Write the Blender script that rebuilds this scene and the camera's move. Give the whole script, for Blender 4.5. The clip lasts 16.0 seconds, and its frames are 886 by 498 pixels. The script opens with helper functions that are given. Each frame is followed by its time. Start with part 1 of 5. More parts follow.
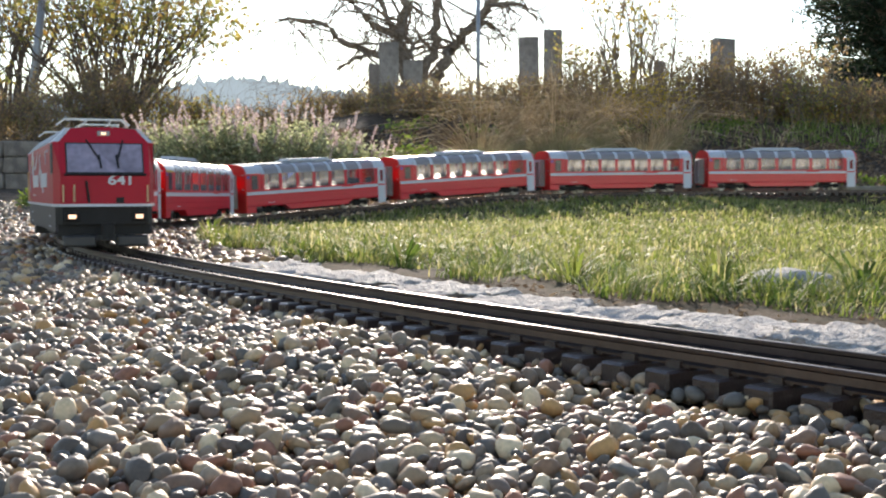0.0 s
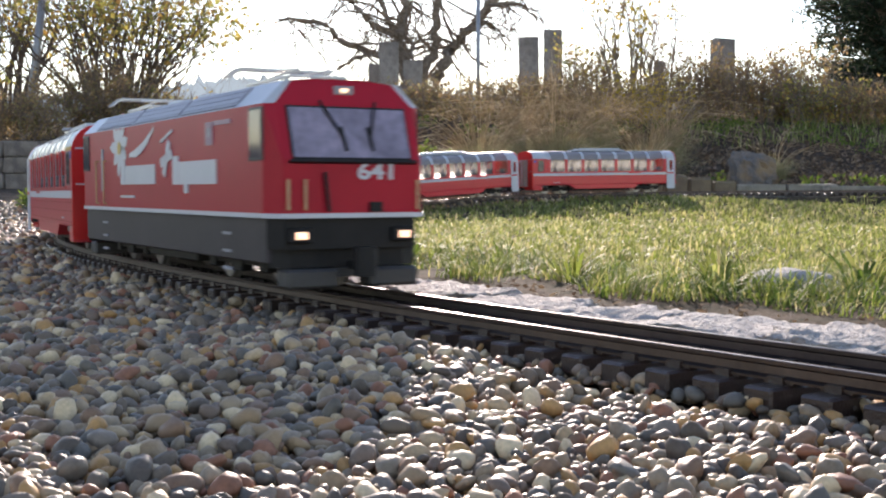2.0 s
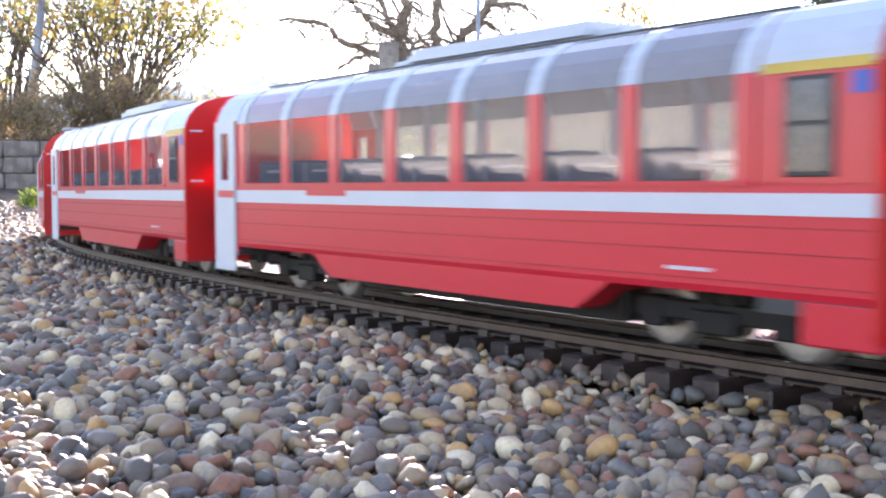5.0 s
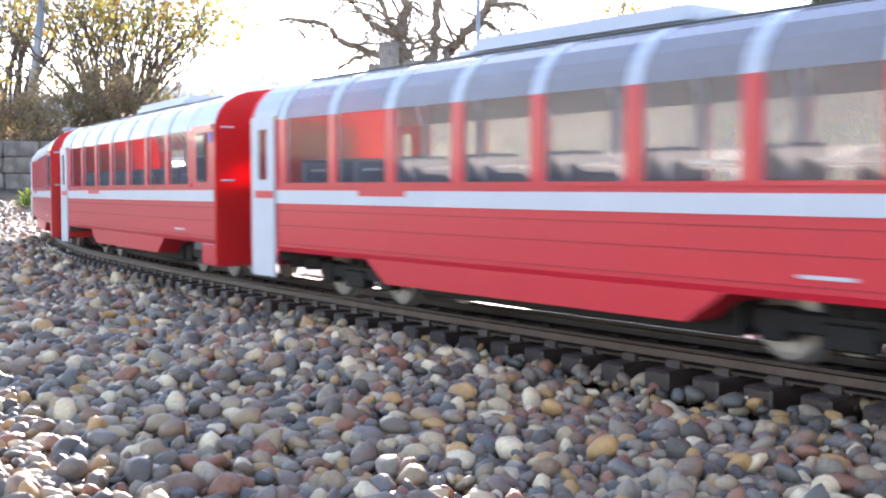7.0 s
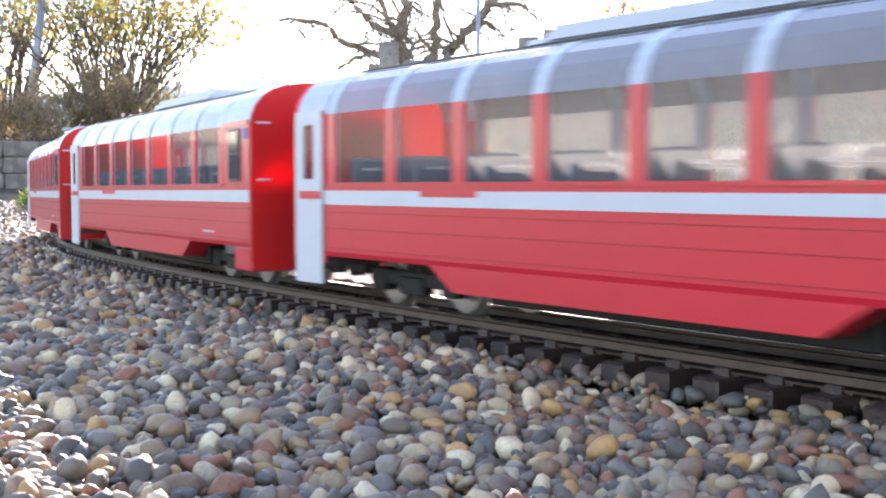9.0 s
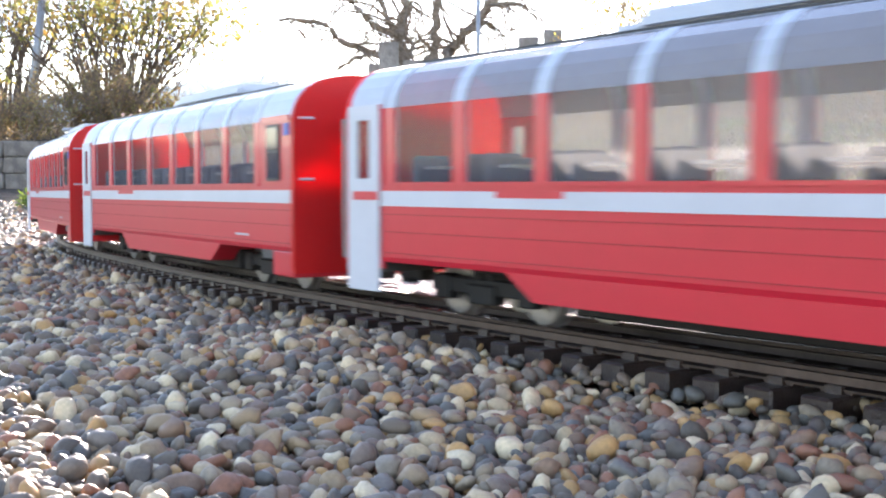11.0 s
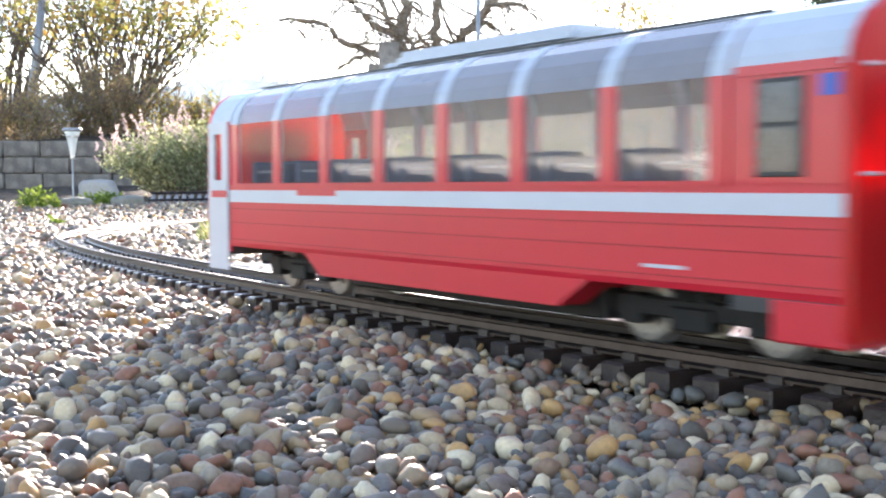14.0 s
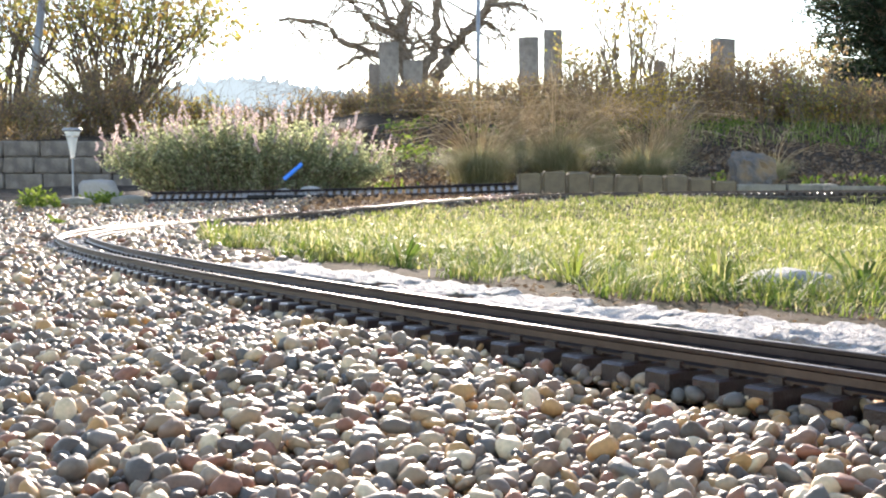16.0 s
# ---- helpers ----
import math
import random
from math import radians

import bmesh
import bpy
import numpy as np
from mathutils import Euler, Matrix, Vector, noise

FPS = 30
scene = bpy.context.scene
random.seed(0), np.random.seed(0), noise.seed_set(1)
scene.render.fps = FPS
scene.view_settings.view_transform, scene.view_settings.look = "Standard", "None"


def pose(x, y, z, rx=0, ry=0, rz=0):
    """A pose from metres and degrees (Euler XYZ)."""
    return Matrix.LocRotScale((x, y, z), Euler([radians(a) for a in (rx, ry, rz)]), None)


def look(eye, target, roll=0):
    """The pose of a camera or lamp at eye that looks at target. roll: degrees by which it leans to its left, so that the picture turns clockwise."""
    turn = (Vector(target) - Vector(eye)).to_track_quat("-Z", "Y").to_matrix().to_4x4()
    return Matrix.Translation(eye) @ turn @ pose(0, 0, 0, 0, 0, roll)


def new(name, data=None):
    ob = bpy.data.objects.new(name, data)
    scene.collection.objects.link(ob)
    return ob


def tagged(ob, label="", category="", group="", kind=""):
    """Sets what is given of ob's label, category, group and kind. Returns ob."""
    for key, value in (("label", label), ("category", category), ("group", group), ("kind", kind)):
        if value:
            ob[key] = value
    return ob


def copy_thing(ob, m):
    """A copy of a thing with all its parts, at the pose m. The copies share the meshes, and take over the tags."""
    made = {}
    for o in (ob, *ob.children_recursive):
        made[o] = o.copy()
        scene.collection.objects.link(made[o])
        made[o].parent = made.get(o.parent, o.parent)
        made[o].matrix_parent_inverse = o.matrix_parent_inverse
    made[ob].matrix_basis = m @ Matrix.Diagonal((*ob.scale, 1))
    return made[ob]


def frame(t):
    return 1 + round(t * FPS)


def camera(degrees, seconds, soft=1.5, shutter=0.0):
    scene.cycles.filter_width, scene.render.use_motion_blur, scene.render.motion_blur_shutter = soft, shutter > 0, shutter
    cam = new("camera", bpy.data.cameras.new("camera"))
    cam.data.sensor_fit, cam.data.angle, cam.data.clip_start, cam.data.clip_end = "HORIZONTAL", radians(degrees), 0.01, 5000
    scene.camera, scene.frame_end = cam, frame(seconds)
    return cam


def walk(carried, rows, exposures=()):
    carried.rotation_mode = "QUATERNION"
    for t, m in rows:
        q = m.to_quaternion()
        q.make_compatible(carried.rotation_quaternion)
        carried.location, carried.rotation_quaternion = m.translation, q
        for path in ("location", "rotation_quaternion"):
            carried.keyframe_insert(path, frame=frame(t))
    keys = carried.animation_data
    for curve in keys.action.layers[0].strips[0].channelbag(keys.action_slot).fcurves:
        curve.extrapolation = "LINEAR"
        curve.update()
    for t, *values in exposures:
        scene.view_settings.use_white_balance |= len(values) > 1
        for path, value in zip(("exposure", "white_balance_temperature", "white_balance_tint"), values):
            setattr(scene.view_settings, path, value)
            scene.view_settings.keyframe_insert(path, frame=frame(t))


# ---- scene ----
cam = camera(40.95, 16.0, soft=2.1, shutter=0.65)
EYE_Z = 0.105
PITCH = 3.03
walk(cam, [(0.0, pose(0, 0, EYE_Z, 90 - PITCH)), (16.0, pose(0, 0, EYE_Z, 90 - PITCH))],
     exposures=[(0.0, 0.8, 7200, 15), (1.5, 0.78, 7200, 19), (2.5, 1.08, 7100, 25), (3.5, 1.65, 6900, 30), (4.2, 2.0, 6900, 29), (7.0, 2.05, 6900, 25), (12.5, 2.0, 6900, 20),
                (14.5, 1.9, 7000, 18), (15.3, 1.62, 7200, 17), (16.0, 1.48, 7200, 16)])

# ---- world, sun ----
SUN_EL, SUN_AZ = 19.0, -0.7      # degrees; azimuth from straight ahead (+y) towards +x
world = bpy.data.worlds.new("sky")
scene.world = world
world.use_nodes = True
wn = world.node_tree
sky = wn.nodes.new("ShaderNodeTexSky")
sky.sky_type, sky.sun_disc = "NISHITA", False
sky.sun_elevation, sky.sun_rotation = radians(SUN_EL), radians(SUN_AZ)
sky.dust_density, sky.air_density, sky.ozone_density = 0.1, 1.0, 1.5
wn.links.new(sky.outputs[0], wn.nodes["Background"].inputs[0])
wn.nodes["Background"].inputs[1].default_value = 0.18
sun_data = bpy.data.lights.new("sun", "SUN")
sun_data.energy, sun_data.angle, sun_data.color = 5.0, radians(0.6), (1.0, 0.95, 0.87)
sun = new("sun", sun_data)
sd = Vector((math.sin(radians(SUN_AZ)) * math.cos(radians(SUN_EL)), math.cos(radians(SUN_AZ)) * math.cos(radians(SUN_EL)), math.sin(radians(SUN_EL))))
sun.matrix_world = look((0, 0, 0), -sd)


# ---- materials ----
def mat(name, base, rough=0.6, metal=0.0, vary=0.25, scale=40.0, bump=0.0, bump_scale=200.0, emit=None, strength=0.0,
        spec=0.5, trans=0.0, alpha=1.0, island=None, per_object=None, coat=0.0, second=None, dist=0.002):
    """Principled material with noise variation at two scales, optional colour ramps by island or by object."""
    m = bpy.data.materials.new(name)
    m.use_nodes = True
    nt = m.node_tree
    b = nt.nodes["Principled BSDF"]
    b.inputs["Roughness"].default_value = rough
    b.inputs["Metallic"].default_value = metal
    b.inputs["Specular IOR Level"].default_value = spec
    b.inputs["Transmission Weight"].default_value = trans
    b.inputs["Alpha"].default_value = alpha
    b.inputs["Coat Weight"].default_value = coat
    tc = nt.nodes.new("ShaderNodeTexCoord")
    n1 = nt.nodes.new("ShaderNodeTexNoise")
    n1.inputs["Scale"].default_value = scale
    n1.inputs["Detail"].default_value = 6.0
    nt.links.new(tc.outputs["Object"], n1.inputs["Vector"])
    n2 = nt.nodes.new("ShaderNodeTexNoise")
    n2.inputs["Scale"].default_value = scale * 7.3
    n2.inputs["Detail"].default_value = 3.0
    nt.links.new(tc.outputs["Object"], n2.inputs["Vector"])
    add = nt.nodes.new("ShaderNodeMath")
    add.operation = "MULTIPLY_ADD"
    add.inputs[1].default_value = 0.4
    nt.links.new(n2.outputs["Fac"], add.inputs[0])
    sc = nt.nodes.new("ShaderNodeMath")
    sc.operation = "MULTIPLY"
    sc.inputs[1].default_value = 0.6
    nt.links.new(n1.outputs["Fac"], sc.inputs[0])
    nt.links.new(sc.outputs[0], add.inputs[2])
    mp = nt.nodes.new("ShaderNodeMapRange")
    mp.inputs["From Min"].default_value, mp.inputs["From Max"].default_value = 0.3, 0.7
    mp.inputs["To Min"].default_value, mp.inputs["To Max"].default_value = 1 - vary, 1 + vary
    nt.links.new(add.outputs[0], mp.inputs["Value"])
    mul = nt.nodes.new("ShaderNodeMix")
    mul.data_type, mul.blend_type = "RGBA", "MULTIPLY"
    mul.inputs["Factor"].default_value = 1.0
    ramp_cols = island or per_object
    if ramp_cols:
        ramp = nt.nodes.new("ShaderNodeValToRGB")
        ramp.color_ramp.interpolation = "CONSTANT"
        el = ramp.color_ramp.elements
        while len(el) < len(ramp_cols):
            el.new(0.5)
        for i, c in enumerate(ramp_cols):
            el[i].position = i / max(1, len(ramp_cols) - 1)
            el[i].color = (*c, 1)
        if island:
            g = nt.nodes.new("ShaderNodeNewGeometry")
            nt.links.new(g.outputs["Random Per Island"], ramp.inputs[0])
        else:
            g = nt.nodes.new("ShaderNodeObjectInfo")
            nt.links.new(g.outputs["Random"], ramp.inputs[0])
        nt.links.new(ramp.outputs[0], mul.inputs["A"])
    elif second:
        mx = nt.nodes.new("ShaderNodeMix")
        mx.data_type = "RGBA"
        st = nt.nodes.new("ShaderNodeMapRange")
        st.inputs["From Min"].default_value, st.inputs["From Max"].default_value = 0.42, 0.6
        nt.links.new(n1.outputs["Fac"], st.inputs["Value"])
        nt.links.new(st.outputs[0], mx.inputs["Factor"])
        mx.inputs["A"].default_value, mx.inputs["B"].default_value = (*base, 1), (*second, 1)
        nt.links.new(mx.outputs["Result"], mul.inputs["A"])
    else:
        mul.inputs["A"].default_value = (*base, 1)
    nt.links.new(mp.outputs[0], mul.inputs["B"])
    nt.links.new(mul.outputs["Result"], b.inputs["Base Color"])
    if bump:
        bp = nt.nodes.new("ShaderNodeBump")
        bp.inputs["Strength"].default_value, bp.inputs["Distance"].default_value = bump, dist
        n3 = nt.nodes.new("ShaderNodeTexNoise")
        n3.inputs["Scale"].default_value, n3.inputs["Detail"].default_value = bump_scale, 5.0
        nt.links.new(tc.outputs["Object"], n3.inputs["Vector"])
        nt.links.new(n3.outputs["Fac"], bp.inputs["Height"])
        nt.links.new(bp.outputs[0], b.inputs["Normal"])
    if emit:
        b.inputs["Emission Color"].default_value, b.inputs["Emission Strength"].default_value = (*emit, 1), strength
    return m


def leafy(name, cols, trans=0.45, rough=0.45):
    """Thin leaves that let some light through, coloured leaf by leaf."""
    m = mat(name, cols[0], rough + 0.15, spec=0.18, island=cols, vary=0.2, scale=60)
    nt = m.node_tree
    b = nt.nodes["Principled BSDF"]
    src = b.inputs["Base Color"].links[0].from_socket
    tr = nt.nodes.new("ShaderNodeBsdfTranslucent")
    br = nt.nodes.new("ShaderNodeMix")
    br.data_type, br.blend_type = "RGBA", "MULTIPLY"
    br.inputs["Factor"].default_value = 1.0
    br.inputs["B"].default_value = (1.4, 1.35, 1.0, 1)
    nt.links.new(src, br.inputs["A"])
    nt.links.new(br.outputs["Result"], tr.inputs["Color"])
    ms = nt.nodes.new("ShaderNodeMixShader")
    ms.inputs[0].default_value = trans
    nt.links.new(b.outputs[0], ms.inputs[1])
    nt.links.new(tr.outputs[0], ms.inputs[2])
    nt.links.new(ms.outputs[0], nt.nodes["Material Output"].inputs["Surface"])
    return m


PEBBLE = [(0.101, 0.078, 0.059), (0.314, 0.21, 0.118), (0.16, 0.118, 0.082), (0.468, 0.329, 0.185), (0.224, 0.133, 0.082), (0.127, 0.111, 0.09), (0.441, 0.241, 0.09), (0.249, 0.187, 0.125), (0.621, 0.47, 0.287), (0.185, 0.127, 0.09), (0.339, 0.252, 0.164), (0.275, 0.118, 0.066), (0.197, 0.155, 0.118), (0.391, 0.269, 0.144)]
M_PEBBLE = mat("pebble", (0.3, 0.28, 0.25), 0.52, spec=0.36, island=PEBBLE, vary=0.3, scale=90, bump=0.25, bump_scale=600, dist=0.001)
M_PEBBLE_ONE = mat("pebble_single", (0.3, 0.28, 0.25), 0.52, spec=0.36, per_object=PEBBLE, vary=0.3, scale=90, bump=0.25, bump_scale=600, dist=0.001)
M_SOIL = mat("soil", (0.06, 0.043, 0.032), 0.95, spec=0.1, second=(0.095, 0.072, 0.053), vary=0.4, scale=25, bump=0.8, bump_scale=150, dist=0.01)
M_GRASS = leafy("grass_blades", [(0.12, 0.15, 0.04), (0.20, 0.23, 0.075), (0.28, 0.30, 0.12), (0.42, 0.38, 0.22), (0.15, 0.19, 0.05), (0.34, 0.33, 0.18)], 0.55, 0.38)
M_RED = mat("red_paint", (0.58, 0.018, 0.035), 0.32, vary=0.06, scale=12, coat=0.2)
M_LOCO = mat("deep_red_paint", (0.38, 0.010, 0.024), 0.42, vary=0.08, scale=12, spec=0.22)
M_GREYROOF = mat("silver_roof", (0.44, 0.465, 0.51), 0.42, vary=0.07, scale=20)
M_WHITE = mat("white_paint", (0.50, 0.505, 0.54), 0.4, vary=0.05, scale=30)
M_DARK = mat("dark_frame", (0.035, 0.033, 0.033), 0.5, vary=0.2, scale=50)
M_BROWNGREY = mat("skirt_grey", (0.04, 0.032, 0.037), 0.5, spec=0.25, vary=0.15, scale=30)
M_RAIL = mat("brass_rail", (0.085, 0.066, 0.06), 0.4, metal=1.0, vary=0.25, scale=60)
M_SLEEPER = mat("sleeper_plastic", (0.036, 0.022, 0.018), 0.30, spec=0.5, vary=0.3, scale=120, bump=0.3, bump_scale=800)
M_GRASS_EDGE = leafy("edge_grass_blades", [(0.055, 0.095, 0.02), (0.09, 0.145, 0.032), (0.14, 0.19, 0.047), (0.20, 0.21, 0.085), (0.28, 0.25, 0.14)], 0.5, 0.45)
# paler sleeper grey: sun glare on the spare track's sleepers put into the colour
M_SLEEPER_GLARE = mat("sleeper_with_painted_glare", (0.24, 0.22, 0.215), 0.5, vary=0.3, scale=120)
M_GRANITE = mat("granite", (0.36, 0.35, 0.34), 0.8, second=(0.28, 0.28, 0.28), vary=0.3, scale=120, bump=0.7, bump_scale=260, dist=0.004)
M_GRANITE_FAR = mat("granite_block", (0.22, 0.19, 0.165), 0.85, second=(0.27, 0.235, 0.205), vary=0.3, scale=9, bump=0.6, bump_scale=40, dist=0.01)


# ---- mesh helpers ----
def part(name, bm, material, parent=None, label="", smooth=False, m=None):
    me = bpy.data.meshes.new(name)
    bm.to_mesh(me)
    bm.free()
    if smooth:
        me.polygons.foreach_set("use_smooth", [True] * len(me.polygons))
    for k in (material if isinstance(material, (list, tuple)) else [material]):
        me.materials.append(k)
    ob = new(name, me)
    if parent is not None:
        ob.parent = parent
    if m is not None:
        ob.matrix_basis = m
    if label:
        ob["label"] = label
    return ob


def raw(name, verts, faces, material, parent=None, label="", smooth=False):
    me = bpy.data.meshes.new(name)
    me.from_pydata(verts, [], faces)
    if smooth:
        me.polygons.foreach_set("use_smooth", [True] * len(me.polygons))
    for k in (material if isinstance(material, (list, tuple)) else [material]):
        me.materials.append(k)
    ob = new(name, me)
    if parent is not None:
        ob.parent = parent
    if label:
        ob["label"] = label
    return ob


def box(x0, x1, y0, y1, z0, z1, bevel=0.0, bm=None, seg=1):
    bm = bm or bmesh.new()
    r = bmesh.ops.create_cube(bm, size=1.0, matrix=Matrix.Translation(((x0 + x1) / 2, (y0 + y1) / 2, (z0 + z1) / 2)) @ Matrix.Diagonal((x1 - x0, y1 - y0, z1 - z0, 1)))
    if bevel:
        es = {e for v in r["verts"] for e in v.link_edges}
        bmesh.ops.bevel(bm, geom=list(es), offset=bevel, segments=seg, affect="EDGES")
    return bm


def cyl(p, q, r0, r1=None, n=12, bm=None):
    bm = bm or bmesh.new()
    p, q = Vector(p), Vector(q)
    d = q - p
    m = Matrix.Translation((p + q) / 2) @ d.to_track_quat("Z", "Y").to_matrix().to_4x4()
    bmesh.ops.create_cone(bm, cap_ends=True, segments=n, radius1=r0, radius2=r0 if r1 is None else r1, depth=d.length, matrix=m)
    return bm


def lathe(profile, n=24, bm=None, m=None):
    bm = bm or bmesh.new()
    rings = []
    for r, z in profile:
        rings.append([bm.verts.new((r * math.cos(2 * math.pi * i / n), r * math.sin(2 * math.pi * i / n), z)) for i in range(n)])
    for a, b in zip(rings, rings[1:]):
        for i in range(n):
            bm.faces.new((a[i], a[(i + 1) % n], b[(i + 1) % n], b[i]))
    bm.faces.new(rings[0][::-1])
    bm.faces.new(rings[-1])
    if m is not None:
        bmesh.ops.transform(bm, matrix=m, verts=bm.verts)
    return bm


def prism(outline, x0, x1, bm=None):
    """An outline in (y, z) drawn out along x."""
    bm = bm or bmesh.new()
    a = [bm.verts.new((x0, y, z)) for y, z in outline]
    b = [bm.verts.new((x1, y, z)) for y, z in outline]
    n = len(outline)
    for i in range(n):
        bm.faces.new((a[i], a[(i + 1) % n], b[(i + 1) % n], b[i]))
    bm.faces.new(a[::-1])
    bm.faces.new(b)
    bmesh.ops.recalc_face_normals(bm, faces=bm.faces)
    return bm


def plate(outline, x0, x1, thick=0.0012, bm=None):
    """An open polyline in (y, z), drawn along x and given thickness inwards (towards y = 0)."""
    bm = bm or bmesh.new()
    inner = [(y - math.copysign(thick, y) if abs(y) > thick else y, z - (thick if i == len(outline) - 1 else 0)) for i, (y, z) in enumerate(outline)]
    return prism(list(outline) + inner[::-1], x0, x1, bm)


# ---- the line of the track: heading from the far right round the lawn to the near right ----
LINE = [(3.346, 4.379), (1.968, 4.428), (1.437, 4.415), (1.107, 4.363), (0.826, 4.315), (0.509, 4.196), (0.255, 4.08), (-0.021, 3.878), (-0.219, 3.697), (-0.447, 3.449),
        (-0.605, 3.19), (-0.655, 2.97), (-0.667, 2.7), (-0.662, 2.45), (-0.645, 2.2), (-0.603, 1.937), (-0.544, 1.763), (-0.4255, 1.488),
        (-0.299, 1.243), (-0.188, 1.041), (-0.08, 0.863), (-0.01, 0.7545), (0.08, 0.625), (0.21, 0.447), (0.45, 0.12), (0.95, -0.55), (2.6, -2.75)]
RAIL_Y = [0.9, 1.5, 1.9, 2.4, 3.0, 3.3, 3.67, 4.06, 4.28, 4.4]
RAIL_Z = [0.0315, 0.0285, 0.026, 0.024, 0.016, 0.017, 0.0416, 0.076, 0.084, 0.090]


def spline(pts, step=0.01, passes=60):
    pts = np.array(pts, float)
    ext = np.vstack([2 * pts[0] - pts[1], pts, 2 * pts[-1] - pts[-2]])
    out = []
    for i in range(1, len(ext) - 2):
        p0, p1, p2, p3 = ext[i - 1:i + 3]
        n = max(2, int(np.linalg.norm(p2 - p1) / step))
        for k in range(n):
            t = k / n
            out.append(0.5 * (2 * p1 + (p2 - p0) * t + (2 * p0 - 5 * p1 + 4 * p2 - p3) * t * t + (3 * p1 - p0 - 3 * p2 + p3) * t ** 3))
    out = np.array(out + [pts[-1]])
    for _ in range(passes):
        out[1:-1] = 0.25 * out[:-2] + 0.5 * out[1:-1] + 0.25 * out[2:]
    return out


PATH = spline(LINE)
PATH_Z = np.interp(PATH[:, 1], RAIL_Y, RAIL_Z)
for _ in range(300):
    PATH_Z[1:-1] = 0.25 * PATH_Z[:-2] + 0.5 * PATH_Z[1:-1] + 0.25 * PATH_Z[2:]
PATH_S = np.concatenate([[0], np.cumsum(np.linalg.norm(np.diff(PATH, axis=0), axis=1))])


def on_line(s):
    """The rail head's middle at s metres along the line."""
    p = Vector((np.interp(s, PATH_S, PATH[:, 0]), np.interp(s, PATH_S, PATH[:, 1]), np.interp(s, PATH_S, PATH_Z)))
    if s > PATH_S[-1]:
        d = (PATH[-1] - PATH[-20]) / np.linalg.norm(PATH[-1] - PATH[-20])
        p += Vector((d[0], d[1], 0)) * float(s - PATH_S[-1])
    return p


def vehicle_pose(s_mid, wheelbase):
    a, b = on_line(s_mid - wheelbase / 2), on_line(s_mid + wheelbase / 2)
    d = (b - a).normalized()
    left = Vector((0, 0, 1)).cross(d).normalized()
    up = d.cross(left)
    m = Matrix((d, left, up)).transposed().to_4x4()
    m.translation = (a + b) / 2
    return m


def ground_z(x, y):
    """Height of the ground sheet."""
    z = float(np.interp(y, [0.9, 1.9, 2.4, 3.0, 3.3, 3.67, 4.06, 4.35, 5.2], [0.010, 0.006, 0.004, -0.005, -0.004, 0.02, 0.054, 0.066, 0.07]))
    if x < -0.45 and 3.3 < y < 5.2:
        k = min(1, (-0.45 - x) / 0.3)
        z += k * (float(np.interp(y, [3.3, 3.67, 4.06, 4.35, 4.7, 5.2], [-0.004, 0.008, 0.030, 0.042, 0.062, 0.07])) - z)
    if x > 0.7 and 2.2 < y < 4.31:
        k = min(1, (x - 0.7) / 0.9)
        z -= 0.034 * k * k * (3 - 2 * k) * min(1, (y - 2.2) / 1.2) * min(1, (4.31 - y) / 0.06)
    if y > 5.0:
        right = float(np.interp(y, [5.0, 5.6, 6.6, 8.0, 9.2, 12, 30], [0.07, 0.15, 0.37, 0.60, 0.68, 0.5, -2]))
        left = float(np.interp(y, [5.0, 6.62, 6.7, 8.0, 9.2, 12, 30], [0.07, 0.10, 0.33, 0.45, 0.60, 0.45, -2]))
        k = min(1, max(0, (x + 1.3) / 0.8))
        k = k * k * (3 - 2 * k)
        z = right * k + left * (1 - k)
    return z


# ---- ground ----
def steps(lo, hi, fine0, fine1, fine, grow=1.25):
    v = list(np.arange(fine0, fine1, fine))
    d, x = fine, fine0
    while x > lo:
        d *= grow
        x -= d
        v.insert(0, x)
    d, x = fine, v[-1]
    while x < hi:
        d *= grow
        x += d
        v.append(x)
    return v


def make_ground():
    xs, ys = steps(-700, 700, -2.6, 2.8, 0.06), steps(-100, 1500, -0.5, 9.5, 0.06)
    verts, faces = [], []
    for y in ys:
        for x in xs:
            z = ground_z(x, y)
            if y > 4.9:
                z += 0.03 * noise.noise((x * 2, y * 2, 0))
            verts.append((x, y, z - 0.004))
    n = len(xs)
    for j in range(len(ys) - 1):
        for i in range(n - 1):
            a = j * n + i
            faces.append((a, a + 1, a + n + 1, a + n))
    return tagged(raw("ground", verts, faces, M_SOIL, smooth=True), "dark brown garden soil sloping up into a planted bank", "ground", kind="structure")


ground = make_ground()


# ---- lawn outline: inside the loop, kept clear of the track ----
def side_line(off, s0, s1, step=0.02):
    """Points beside the line; off > 0 is to the left of the train's way (the inside of the loop)."""
    pts = []
    for s in np.arange(s0, s1, step):
        p, q = on_line(s), on_line(s + 0.01)
        d = (q - p).normalized()
        pts.append(p + Vector((-d.y, d.x, 0)) * off)
    return pts


def dist_line(x, y):
    d2 = (PATH[:, 0] - x) ** 2 + (PATH[:, 1] - y) ** 2
    i = int(np.argmin(d2))
    j = min(i + 1, len(PATH) - 1)
    i0 = j - 1
    d = PATH[j] - PATH[i0]
    c = d[0] * (y - PATH[i0][1]) - d[1] * (x - PATH[i0][0])
    return math.copysign(math.sqrt(d2[i]), c), PATH_S[i]


